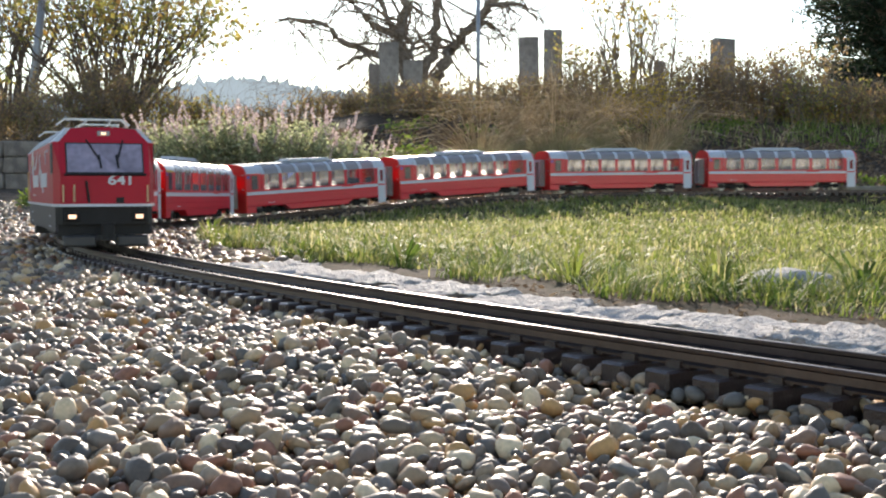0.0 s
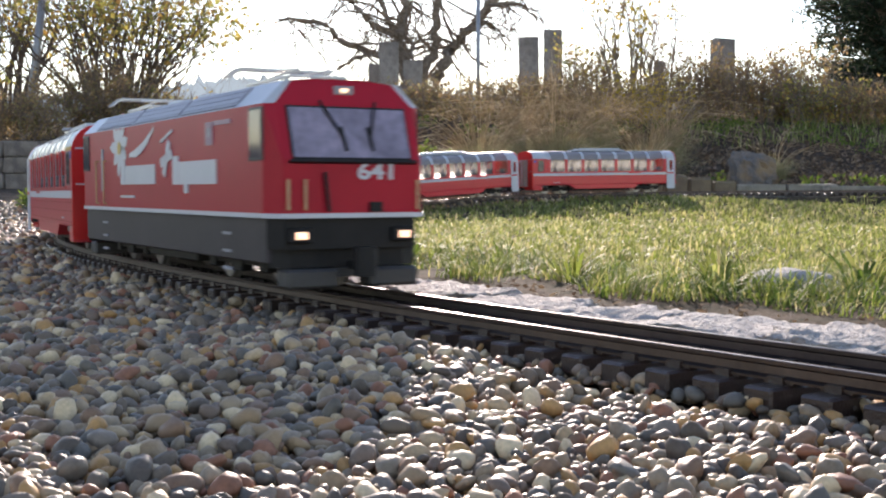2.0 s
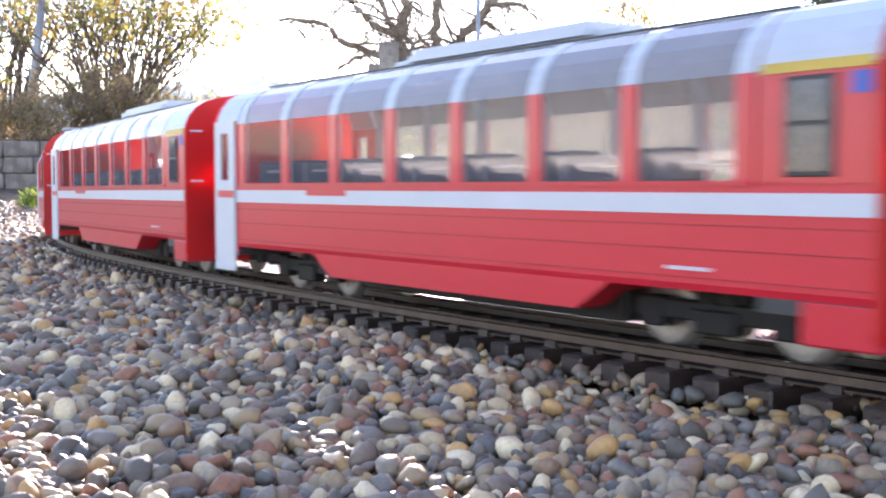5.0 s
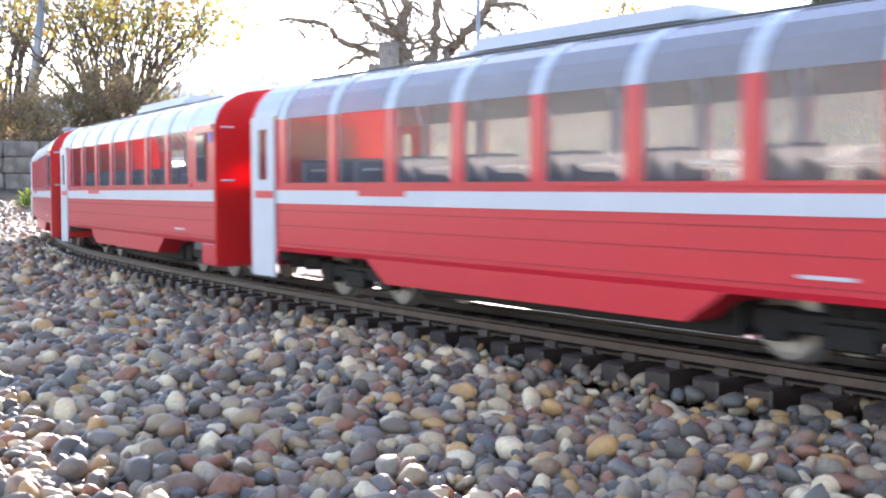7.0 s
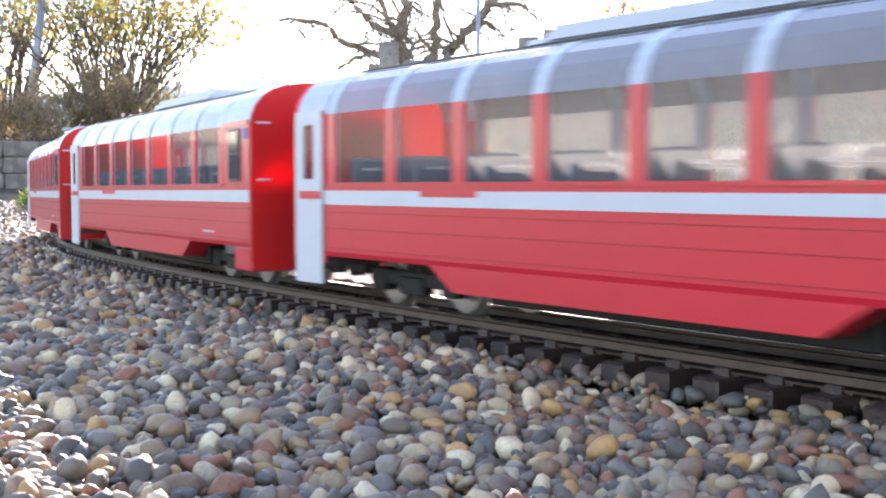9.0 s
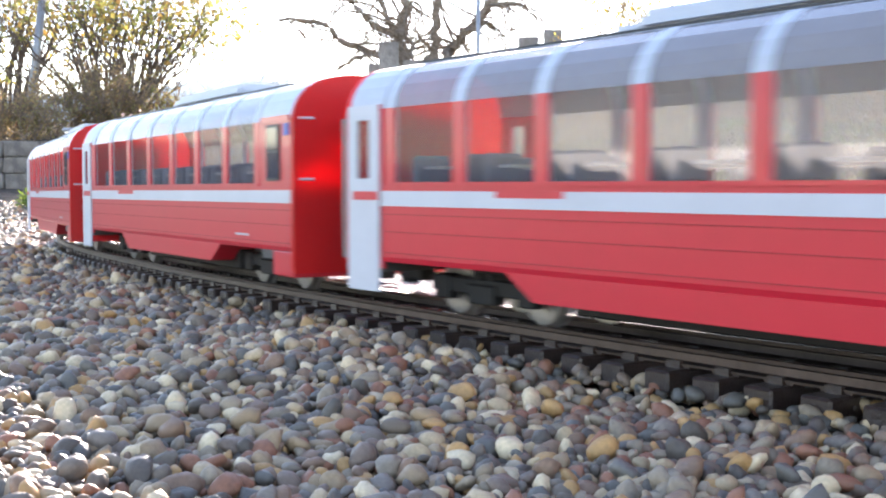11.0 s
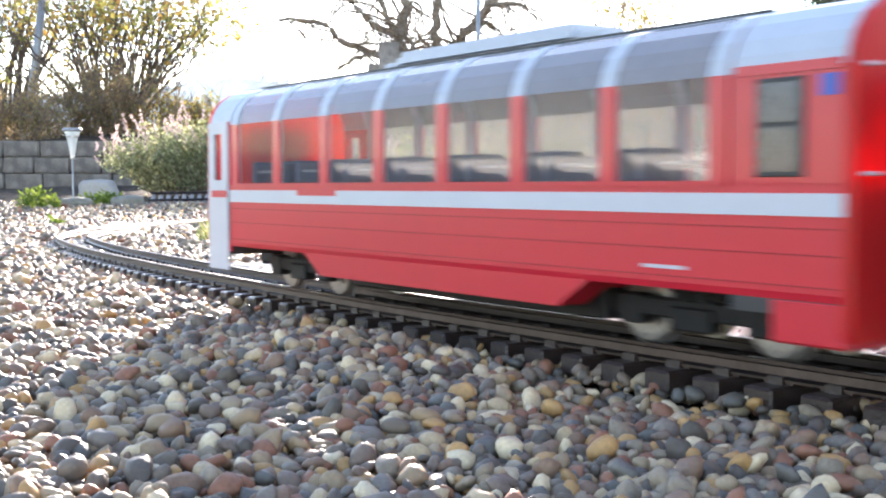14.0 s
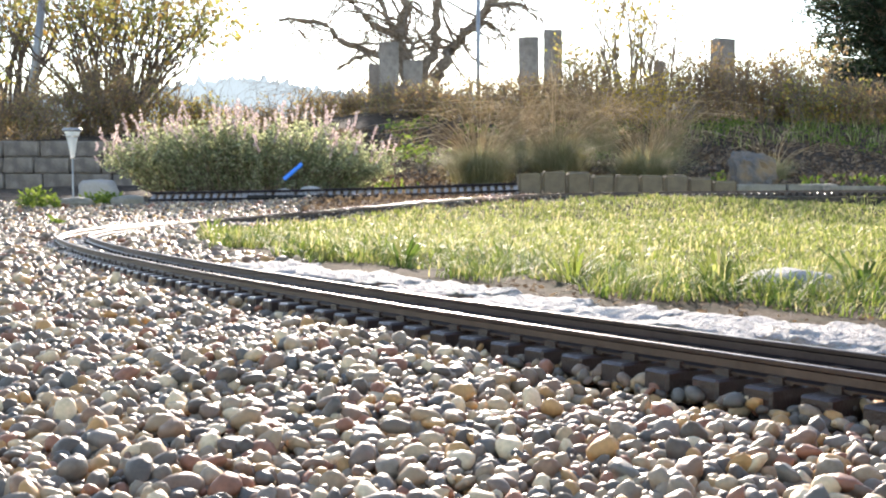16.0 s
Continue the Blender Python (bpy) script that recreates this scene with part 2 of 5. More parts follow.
# ---- pebbles ----
def pebble_shape(rng, sub):
    bm = bmesh.new()
    bmesh.ops.create_icosphere(bm, subdivisions=sub, radius=1.0)
    o = Vector((rng.uniform(-50, 50), rng.uniform(-50, 50), 0))
    sx, sy, sz = rng.uniform(0.85, 1.35), rng.uniform(0.75, 1.05), rng.uniform(0.5, 0.85)
    for v in bm.verts:
        k = 1 + 0.34 * noise.noise(v.co * 1.1 + o) + 0.10 * noise.noise(v.co * 2.4 + o)
        v.co = Vector((v.co.x * sx, v.co.y * sy, v.co.z * sz)) * k
    vs = np.array([v.co[:] for v in bm.verts])
    fs = [tuple(v.index for v in f.verts) for f in bm.faces]
    bm.free()
    return vs, fs


def rot(rng):
    return np.array(Euler((rng.gauss(0, 0.6), rng.gauss(0, 0.6), rng.uniform(0, 6.28))).to_matrix())


def gravel_top(x, y):
    """Top of the gravel: heaped a little beside the track, level with the sleepers."""
    z = ground_z(x, y)
    d, s = dist_line(x, y)
    if y < 1.9:
        heap = 0.010 * math.exp(-((x + 0.06) / 0.10) ** 2 - ((y - 0.62) / 0.10) ** 2)
        z += heap * (1 if d < -0.05 else 0)
    return z + 0.004 * noise.noise((x * 6, y * 6, 3)), d


def make_pebbles():
    rng = random.Random(4)
    shapes = [pebble_shape(rng, 2) for _ in range(24)]
    small = [pebble_shape(rng, 1) for _ in range(12)]
    verts, faces, singles = [], [], []
    base = 0

    def put(x, y, z, r, lib):
        nonlocal base
        vs, fs = lib[rng.randrange(len(lib))]
        w = (vs * r) @ rot(rng).T + (x, y, z)
        verts.append(w)
        faces.extend([tuple(i + base for i in f) for f in fs])
        base += len(vs)

    y = 0.31
    while y < 4.3:
        r0 = 0.0033 if y < 0.75 else 0.0038 if y < 1.1 else 0.0047 if y < 1.5 else 0.0056 if y < 2.4 else 0.0064
        step = r0 * 1.5
        half = y * 0.39 + 0.03
        x = -half
        while x < half:
            px, py = x + rng.uniform(-0.6, 0.6) * step, y + rng.uniform(-0.6, 0.6) * step
            x += step
            z, d = gravel_top(px, py)
            if d > (0.10 if py < 1.4 else 0.20) or (py > 3.0 and px > -0.45 and abs(d) > 0.05):
                continue
            r = r0 * rng.choice((0.6, 0.75, 0.9, 1.0, 1.0, 1.15, 1.3, 1.6)) * (0.95 if abs(d) < 0.06 else 1)
            if abs(d) < 0.045:
                z = np.interp(py, RAIL_Y, RAIL_Z) - 0.020
            elif abs(d) < 0.062:
                z -= 0.004
            zz = z + rng.uniform(-0.6, 1.0) * r
            near = py < 0.95
            if near and 0.42 < py < 0.56 and -0.12 < px < 0.02 and len(singles) < 300 and d < -0.08 and rng.random() < 0.75:
                singles.append((px, py, zz + 0.3 * r, r))
                continue
            put(px, py, zz, r, shapes if near else small)
        y += step * 0.9
    raw_ob = raw("gravel", np.vstack(verts).tolist(), faces, M_PEBBLE, smooth=True)
    tagged(raw_ob, "rounded grey, beige and brown pebbles strewn under the track", "gravel", kind="stuff")
    meshes = []
    for vs, fs in shapes[:12]:
        me = bpy.data.meshes.new("pebble")
        me.from_pydata(vs.tolist(), [], fs)
        me.polygons.foreach_set("use_smooth", [True] * len(me.polygons))
        me.materials.append(M_PEBBLE_ONE)
        meshes.append(me)
    for px, py, pz, r in singles:
        ob = new("pebble", rng.choice(meshes))
        ob.parent = ground
        ob.matrix_basis = Matrix.LocRotScale((px, py, pz), Euler((rng.uniform(-0.4, 0.4), rng.uniform(-0.4, 0.4), rng.uniform(0, 6.28))), (r, r, r))


# ---- track ----
def sweep(profile, pts, name, material, parent, label=""):
    """A closed profile in (side, up) swept along points."""
    verts, faces = [], []
    n = len(profile)
    for i, p in enumerate(pts):
        a, b = pts[max(0, i - 1)], pts[min(len(pts) - 1, i + 1)]
        d = (b - a).normalized()
        left = Vector((-d.y, d.x, 0)).normalized()
        for sd_, up in profile:
            verts.append(tuple(p + left * sd_ + Vector((0, 0, up))))
    for i in range(len(pts) - 1):
        for k in range(n):
            a, b = i * n + k, i * n + (k + 1) % n
            faces.append((a, b, b + n, a + n))
    faces.append(tuple(range(n))[::-1])
    faces.append(tuple(range((len(pts) - 1) * n, len(pts) * n)))
    return raw(name, verts, faces, material, parent, label)


RAIL = [(-0.0042, -0.0083), (0.0042, -0.0083), (0.0042, -0.0073), (0.0010, -0.0062), (0.0008, -0.0028), (0.0017, -0.0020), (0.0017, -0.0004), (0.0012, 0.0),
        (-0.0012, 0.0), (-0.0017, -0.0004), (-0.0017, -0.0020), (-0.0008, -0.0028), (-0.0010, -0.0062), (-0.0042, -0.0073)]


def sleeper_mesh(material):
    bm = box(-0.0075, 0.0075, -0.041, 0.041, -0.0195, -0.0095, 0.0012)
    for y in (-0.0225, 0.0225):
        for dy in (-0.0055, 0.0055):
            box(-0.004, 0.004, y + dy - 0.0014, y + dy + 0.0014, -0.0098, -0.0062, bm=bm)
    box(-0.0075, 0.0075, -0.027, -0.018, -0.0096, -0.0083, bm=bm)
    box(-0.0075, 0.0075, 0.018, 0.027, -0.0096, -0.0083, bm=bm)
    me = bpy.data.meshes.new("sleeper")
    bm.to_mesh(me)
    bm.free()
    me.materials.append(material)
    return me


SLEEPER = sleeper_mesh(M_SLEEPER)


def make_track(name, label, at, s0, s1, pitch, mesh=None):
    tr = tagged(new(name), label, "railway track")
    for side in (-0.0241, 0.0241):
        pts = []
        for s in np.arange(s0, s1, 0.012):
            p, q = at(s), at(s + 0.01)
            d = (q - p).normalized()
            pts.append(p + Vector((-d.y, d.x, 0)) * side)
        sweep(RAIL, pts, "rail", M_RAIL, tr, "worn brass rail with a bright head")
    for s in np.arange(s1 - 0.01, s0, -pitch):
        p, q = at(s), at(s + 0.01)
        d = (q - p).normalized()
        left = Vector((0, 0, 1)).cross(d).normalized()
        m = Matrix((d, left, d.cross(left))).transposed().to_4x4()
        m.translation = p
        o = new("sleeper", mesh or SLEEPER)
        o.parent, o.matrix_basis = tr, m
    return tr


TOTAL = PATH_S[-1]
make_track("railway_track", "curved garden railway track with brass rails on dark plastic sleepers", on_line, 0.3, TOTAL - 0.1, 0.0285)


# ---- train ----
M_GLASS = mat("tinted_glass", (0.10, 0.10, 0.11), 0.06, vary=0.1, scale=20, alpha=0.14, spec=0.6)
M_GLASS_ROOF = mat("roof_glass", (0.24, 0.225, 0.235), 0.15, vary=0.1, scale=20, alpha=0.72, spec=0.6)
M_SHIELD = mat("windscreen_glass", (0.25, 0.215, 0.28), 0.08, vary=0.4, scale=22, alpha=0.9, spec=0.7)
M_CAB = mat("cab_window_glass", (0.09, 0.085, 0.105), 0.08, vary=0.5, scale=40, alpha=0.85, spec=0.6)
M_BELLOWS = mat("grey_bellows", (0.27, 0.235, 0.22), 0.7, vary=0.2, scale=60)
M_SEAT = mat("blue_grey_seat", (0.10, 0.11, 0.15), 0.7, vary=0.2, scale=60)
M_TABLE = mat("grey_table", (0.25, 0.25, 0.26), 0.5, vary=0.1, scale=60)
M_YELLOW = mat("yellow_line", (0.55, 0.36, 0.06), 0.45, vary=0.1, scale=60)
M_BLUE = mat("blue_sign", (0.05, 0.1, 0.4), 0.45, vary=0.1, scale=60)
M_WHEEL = mat("wheel_metal", (0.4, 0.39, 0.38), 0.35, metal=0.9, vary=0.2, scale=90)
M_BLACK = mat("black_plastic", (0.012, 0.011, 0.011), 0.55, spec=0.25, vary=0.3, scale=80)
M_CREST = mat("faded_crest", (0.33, 0.20, 0.25), 0.45, vary=0.15, scale=60)
M_TAN = mat("tan_handrail", (0.50, 0.32, 0.17), 0.45, vary=0.1, scale=60)
M_LINING = mat("pale_lining", (0.52, 0.47, 0.52), 0.6, vary=0.08, scale=40)
M_GRILLE = mat("roof_grille", (0.29, 0.29, 0.33), 0.5, vary=0.1, scale=60)
M_PANTO = mat("pantograph_metal", (0.45, 0.44, 0.42), 0.35, metal=0.7, vary=0.15, scale=60)
_nt = M_GLASS.node_tree
_ms = _nt.nodes.new("ShaderNodeMixShader")
_tr = _nt.nodes.new("ShaderNodeBsdfTranslucent")
_tr.inputs["Color"].default_value = (0.82, 0.82, 0.80, 1)
_ms.inputs[0].default_value = 0.06
_nt.links.new(_nt.nodes["Principled BSDF"].outputs[0], _ms.inputs[1])
_nt.links.new(_tr.outputs[0], _ms.inputs[2])
_nt.links.new(_ms.outputs[0], _nt.nodes["Material Output"].inputs["Surface"])
M_RED_THIN = mat("thin_red_plastic", (0.6, 0.02, 0.02), 0.4, vary=0.06, scale=12)
_nt = M_RED_THIN.node_tree
_tr = _nt.nodes.new("ShaderNodeBsdfTranslucent")
_tr.inputs["Color"].default_value = (0.9, 0.03, 0.03, 1)
_ms = _nt.nodes.new("ShaderNodeMixShader")
_ms.inputs[0].default_value = 0.4
_nt.links.new(_nt.nodes["Principled BSDF"].outputs[0], _ms.inputs[1])
_nt.links.new(_tr.outputs[0], _ms.inputs[2])
_nt.links.new(_ms.outputs[0], _nt.nodes["Material Output"].inputs["Surface"])
M_GROOVE = mat("red_panel_gap", (0.30, 0.012, 0.018), 0.6, vary=0.1, scale=40)
M_LAMP = mat("lit_headlamp", (0.9, 0.8, 0.6), 0.3, emit=(1.0, 0.56, 0.34), strength=0.9)

WHEEL_R = 0.0165


def wheel_mesh():
    bm = bmesh.new()
    for y in (-1, 1):
        prof = [(0.004, -0.003), (0.0125, -0.003), (WHEEL_R - 0.001, -0.0028), (WHEEL_R, -0.0020), (WHEEL_R + 0.0002, 0.0015), (WHEEL_R + 0.002, 0.002), (WHEEL_R + 0.002, 0.003), (0.004, 0.003)]
        b2 = lathe(prof, 20)
        m = Matrix.Translation((0, y * 0.0232, 0)) @ Euler((radians(90 * y), 0, 0)).to_matrix().to_4x4()
        bmesh.ops.transform(b2, matrix=m, verts=b2.verts)
        me = bpy.data.meshes.new("tmp")
        b2.to_mesh(me)
        b2.free()
        bm.from_mesh(me)
        bpy.data.meshes.remove(me)
        for k in range(4):
            a = k * math.pi / 2
            box(0.008 * math.cos(a) - 0.0018, 0.008 * math.cos(a) + 0.0018, y * 0.0262 - 0.0008, y * 0.0262 + 0.0008, 0.008 * math.sin(a) - 0.0018, 0.008 * math.sin(a) + 0.0018, bm=bm)
    cyl((0, -0.0225, 0), (0, 0.0225, 0), 0.0025, n=8, bm=bm)
    me = bpy.data.meshes.new("wheelset")
    bm.to_mesh(me)
    bm.free()
    me.materials.append(M_WHEEL)
    return me


WHEELSET = wheel_mesh()


def make_bogie(parent, x, wheelbase, side_y=0.034):
    bm = bmesh.new()
    for y in (-side_y, side_y):
        h = wheelbase / 2
        box(-h - 0.012, h + 0.012, y - 0.003, y + 0.003, 0.014, 0.023, 0.001, bm)
        for sx in (-h, h):
            box(sx - 0.007, sx + 0.007, y - 0.0045, y + 0.0045, 0.010, 0.024, 0.001, bm)
        box(-0.012, 0.012, y - 0.005, y + 0.005, 0.009, 0.020, 0.001, bm)
        for sx in (-0.006, 0.006):
            cyl((sx, y, 0.012), (sx, y, 0.026), 0.0035, n=8, bm=bm)
    box(-0.015, 0.015, -side_y, side_y, 0.02, 0.028, 0.001, bm)
    bog = part("bogie", bm, M_BLACK, parent, "black bogie frame with springs", m=Matrix.Translation((x, 0, 0)))
    for sx in (-wheelbase / 2, wheelbase / 2):
        w = new("wheelset", WHEELSET)
        w.parent, w.matrix_basis = bog, Matrix.Translation((sx, 0, WHEEL_R))
        w["label"] = "bright metal wheelset"
    return bog


W = 0.059
COACH_L = 0.600      # pose frame; the body reaches from -0.300 to 0.2705
SECTION = [(W, 0.118), (0.0575, 0.1245), (0.0545, 0.131), (0.049, 0.1375), (0.041, 0.1425), (0.033, 0.1450)]   # curved shoulder
WIN0, WIN_PITCH, WIN_W = -0.249, 0.0658, 0.0558


def full_outline(z0):
    r = [(W - 0.001, z0), (W, z0 + 0.004)] + SECTION + [(0.018, 0.1475)]
    return r + [(-y, z) for y, z in r[::-1]]


def pierced(x0, x1, z0, z1, hx0, hx1, hz0, hz1, y0, y1):
    """An upright panel across y with one rectangular opening through it."""
    bm, rings = bmesh.new(), []
    for y in (y0, y1):
        for a, b, c_, d in ((x0, x1, z0, z1), (hx0, hx1, hz0, hz1)):
            rings.append([bm.verts.new((x, y, z)) for x, z in ((a, c_), (b, c_), (b, d), (a, d))])
    for p, q in ((0, 1), (2, 3), (0, 2), (1, 3)):
        for i in range(4):
            k = (i + 1) % 4
            bm.faces.new((rings[p][i], rings[p][k], rings[q][k], rings[q][i]))
    bmesh.ops.recalc_face_normals(bm, faces=bm.faces)
    return bm


def make_coach():
    c = new("passenger_coach")
    # lower body with raised skirt over the bogies
    bm = prism([(W - 0.001, 0.030), (W, 0.033), (W, 0.0745), (-W, 0.0745), (-W, 0.033), (-W + 0.001, 0.030)], -0.264, 0.267)
    part("lower_body", bm, M_RED, c, "glossy red side panels")
    bm = bmesh.new()
    for x0, x1, z0, z1 in ((-0.135, 0.115, 0.0165, 0.0302),):
        a = [(-0.150, z1), (-0.128, z0), (0.106, z0), (0.128, z1)]
        lo = [bm.verts.new((x, -W + 0.0006, z)) for x, z in a]
        hi = [bm.verts.new((x, W - 0.0006, z)) for x, z in a]
        for i in range(4):
            bm.faces.new((lo[i], lo[(i + 1) % 4], hi[(i + 1) % 4], hi[i]))
        bm.faces.new(lo[::-1])
        bm.faces.new(hi)
        bmesh.ops.recalc_face_normals(bm, faces=bm.faces)
    part("centre_skirt", bm, M_RED, c)
    part("front_skirt", box(0.234, 0.2695, -W + 0.0006, W - 0.0006, 0.013, 0.0302, 0.001), M_RED, c)
    for y in (-1, 1):
        bm = bmesh.new()
        for z in (0.0355, 0.0475, 0.0575):
            box(-0.262, 0.267, y * W - 0.0004, y * W + 0.0004, z - 0.0002, z + 0.0002, bm=bm)
        part("panel_groove", bm, M_GROOVE, c)
        part("white_stripe", box(-0.262, 0.268, y * W - 0.0008, y * W + 0.0008, 0.0622, 0.0708), M_WHITE, c, "pale grey stripe below the windows")
        part("stripe_notch", box(-0.156, -0.105, y * W - 0.0010, y * W + 0.0010, 0.0675, 0.0710), M_RED, c)
        part("lettering_bar", box(0.165, 0.19, y * W - 0.0007, y * W + 0.0007, 0.0385, 0.0400), M_WHITE, c)
        # posts between the panorama windows and their silver ribs above
        for k in range(8):
            x1 = WIN0 + WIN_PITCH * k
            x0 = x1 - (WIN_PITCH - WIN_W)
            s_ = [(y * a, z) for a, z in [(W, 0.0740)] + SECTION[:1]]
            part("window_post", plate(s_, x0, x1, 0.002), M_RED, c)
            part("post_lining", plate([(a - y * 0.0022, z) for a, z in s_], x0, x1, 0.0008), M_LINING, c, "pale inner lining")
            s_ = [(y * a, z) for a, z in SECTION]
            part("roof_rib", plate(s_, x0, x1, 0.002), M_GREYROOF, c, "silver roof rib between panes")
        for k in range(7):
            x0 = WIN0 + WIN_PITCH * k
            s_ = [(y * (a - 0.0006), z) for a, z in [(W, 0.0752), (W, 0.118)]]
            part("window_pane", plate(s_, x0 - 0.0006, x0 + WIN_W + 0.0006, 0.0009), M_GLASS, c, "tinted panorama window pane")
            s_ = [(y * (a - 0.0006), z) for a, z in SECTION]
            part("roof_pane", plate(s_, x0 - 0.0006, x0 + WIN_W + 0.0006, 0.0009), M_GLASS_ROOF, c, "curved upper panorama pane")
        bm = box(WIN0, WIN0 + 7 * WIN_PITCH, y * W - 0.0012, y * W + 0.0003, 0.0735, 0.0757)
        part("window_sill", bm, M_RED, c)
    # end sections
    for x0, x1, nm in ((-0.297, -0.2608, "rear_end"), (0.2136, 0.268, "front_end")):
        for y in (-1, 1):
            if x0 > 0:
                part(nm + "_side", plate([(y * W, 0.0740), (y * W, 0.118)], x0, x1, 0.002), M_RED, c)
            else:
                ya, yb = sorted((y * W, y * (W - 0.002)))
                part(nm + "_side", pierced(x0, x1, 0.026, 0.118, -0.2865, -0.2735, 0.078, 0.112, ya, yb), M_RED, c)
            part("end_roof", plate([(y * a, z) for a, z in SECTION], x0, x1, 0.002), M_GREYROOF, c, "silver roof end")
        part("end_roof_middle", prism([(0.034, 0.1440), (0.033, 0.1452), (0.018, 0.1477), (-0.018, 0.1477), (-0.033, 0.1452), (-0.034, 0.1440)], x0, x1), M_GREYROOF, c)
        part("end_floor", box(x0, x1, -W + 0.001, W - 0.001, 0.024, 0.030), M_DARK, c)
        for y in (-1, 1):
            part("yellow_line", box(x0 + 0.002, x1 - 0.002, y * W - 0.0008, y * W + 0.0007, 0.1165, 0.1205), M_YELLOW, c)
    for x in (-0.2985, 0.2695):
        part("end_wall", prism(full_outline(0.026 if x < 0 else 0.016), x - 0.0025, x + 0.0025), M_RED_THIN, c, "bright red rounded end wall")
        d = math.copysign(1, x)
        bm, rings = bmesh.new(), []
        for k in range(8):
            w, xk = (0.024 if k % 2 == 0 else 0.0215), x + d * (0.0025 + k * 0.0026)
            rings.append([bm.verts.new((xk, yy, zz)) for yy, zz in ((-w, 0.026), (w, 0.026), (w, 0.094 + w), (-w, 0.094 + w), (-0.0145, 0.031), (0.0145, 0.031), (0.0145, 0.110), (-0.0145, 0.110))])
        for ra, rb in zip(rings, rings[1:]):
            for i0 in (0, 4):
                for i in range(4):
                    i1, i2 = i0 + i, i0 + (i + 1) % 4
                    bm.faces.new((ra[i1], ra[i2], rb[i2], rb[i1]))
        for rr in (rings[0], rings[-1]):
            for i in range(4):
                bm.faces.new((rr[i], rr[(i + 1) % 4], rr[4 + (i + 1) % 4], rr[4 + i]))
        bmesh.ops.recalc_face_normals(bm, faces=bm.faces)
        part("gangway", bm, M_BELLOWS, c, "grey rubber gangway bellows")
        xa, xb = x + d * 0.0024, x + d * 0.0034
        part("end_door", box(min(xa, xb), max(xa, xb), -0.0135, 0.0135, 0.030, 0.110), M_DARK, c)
        xa, xb = sorted((x + d * 0.0206, x + d * 0.0222))
        bm = box(xa, xb, -0.0165, -0.0125, 0.028, 0.113, 0.0004)
        box(xa, xb, 0.0125, 0.0165, 0.028, 0.113, 0.0004, bm=bm)
        box(xa, xb, -0.0165, 0.0165, 0.110, 0.114, 0.0004, bm=bm)
        part("gangway_frame", bm, M_LINING, c, "pale frame round the gangway opening")
        for y in (-0.05, 0.05):
            for z in (0.078, 0.118):
                part("grab_bar", cyl((x + d * 0.0032, y - 0.005, z), (x + d * 0.0032, y + 0.005, z), 0.0009, n=6), M_WHITE, c)
        bm = box(min(x, x + d * 0.024), max(x, x + d * 0.024), -0.006, 0.006, 0.014, 0.022, 0.001)
        cyl((x + d * 0.02, 0, 0.012), (x + d * 0.02, 0, 0.024), 0.006, n=12, bm=bm)
        part("coupler", bm, M_BLACK, c)
    # doors at the rear, small window at the front
    for y in (-1, 1):
        ya, yb = y * W, y * (W + 0.0016)
        d0, d1 = sorted((ya, yb))
        bm = pierced(-0.2965, -0.2635, 0.0125, 0.1205, -0.2865, -0.2735, 0.078, 0.112, d0, d1)
        door = part("door", bm, M_WHITE, c, "pale grey entrance door")
        yc = y * (W + 0.0021)
        part("door_window", box(-0.2865, -0.2735, d0 + 0.0004, d1 - 0.0004, 0.078, 0.112), M_GLASS, door, "clear door window")
        part("door_band", box(-0.2905, -0.2640, min(yb, yc), max(yb, yc), 0.0655, 0.0705), M_RED, door)
        fr = part("small_window", box(0.2265, 0.2500, min(ya, y * (W + 0.001)), max(ya, y * (W + 0.001)), 0.077, 0.115, 0.0005), M_DARK, c)
        part("pane", box(0.2288, 0.2477, y * (W + 0.001) - 0.0006, y * (W + 0.001) + 0.0006, 0.079, 0.096), M_CAB, fr)
        part("pane", box(0.2288, 0.2477, y * (W + 0.001) - 0.0006, y * (W + 0.001) + 0.0006, 0.098, 0.113), M_CAB, fr)
        part("class_sign", box(0.2570, 0.2650, y * W - 0.0007, y * W + 0.0007, 0.107, 0.115), M_BLUE, c)
    # roof
    part("roof", prism([(0.034, 0.1440), (0.033, 0.1452), (0.018, 0.1477), (-0.018, 0.1477), (-0.033, 0.1452), (-0.034, 0.1440)], -0.2608, 0.2136), M_GREYROOF, c, "silver grey roof")
    bm = bmesh.new()
    for y in (-0.0325, 0.0325):
        box(-0.2608, 0.2136, y - 0.0008, y + 0.0008, 0.145, 0.1463, bm=bm)
    part("roof_gutter", bm, M_DARK, c)
    bm = box(-0.098, 0.075, -0.022, 0.022, 0.146, 0.1575, 0.004, seg=2)
    box(-0.118, 0.095, -0.020, 0.020, 0.146, 0.152, 0.003, bm=bm, seg=2)
    part("air_conditioner", bm, M_GREYROOF, c, "silver roof hump of the air conditioner")
    # inside
    part("cabin_floor", box(-0.262, 0.262, -W + 0.003, W - 0.003, 0.0744, 0.0750), M_TABLE, c, "grey cabin floor")
    for k in range(7):
        xc = WIN0 + WIN_PITCH * k + WIN_W / 2
        for y in (-0.036, 0.036):
            for dx in (-0.024, 0.024):
                part("seat", box(xc + dx - 0.0025, xc + dx + 0.0025, y - 0.013, y + 0.013, 0.0748, 0.0910, 0.002), M_SEAT, c)
            part("table", box(xc - 0.009, xc + 0.009, y - 0.015, y + 0.015, 0.0830, 0.0845), M_TABLE, c)
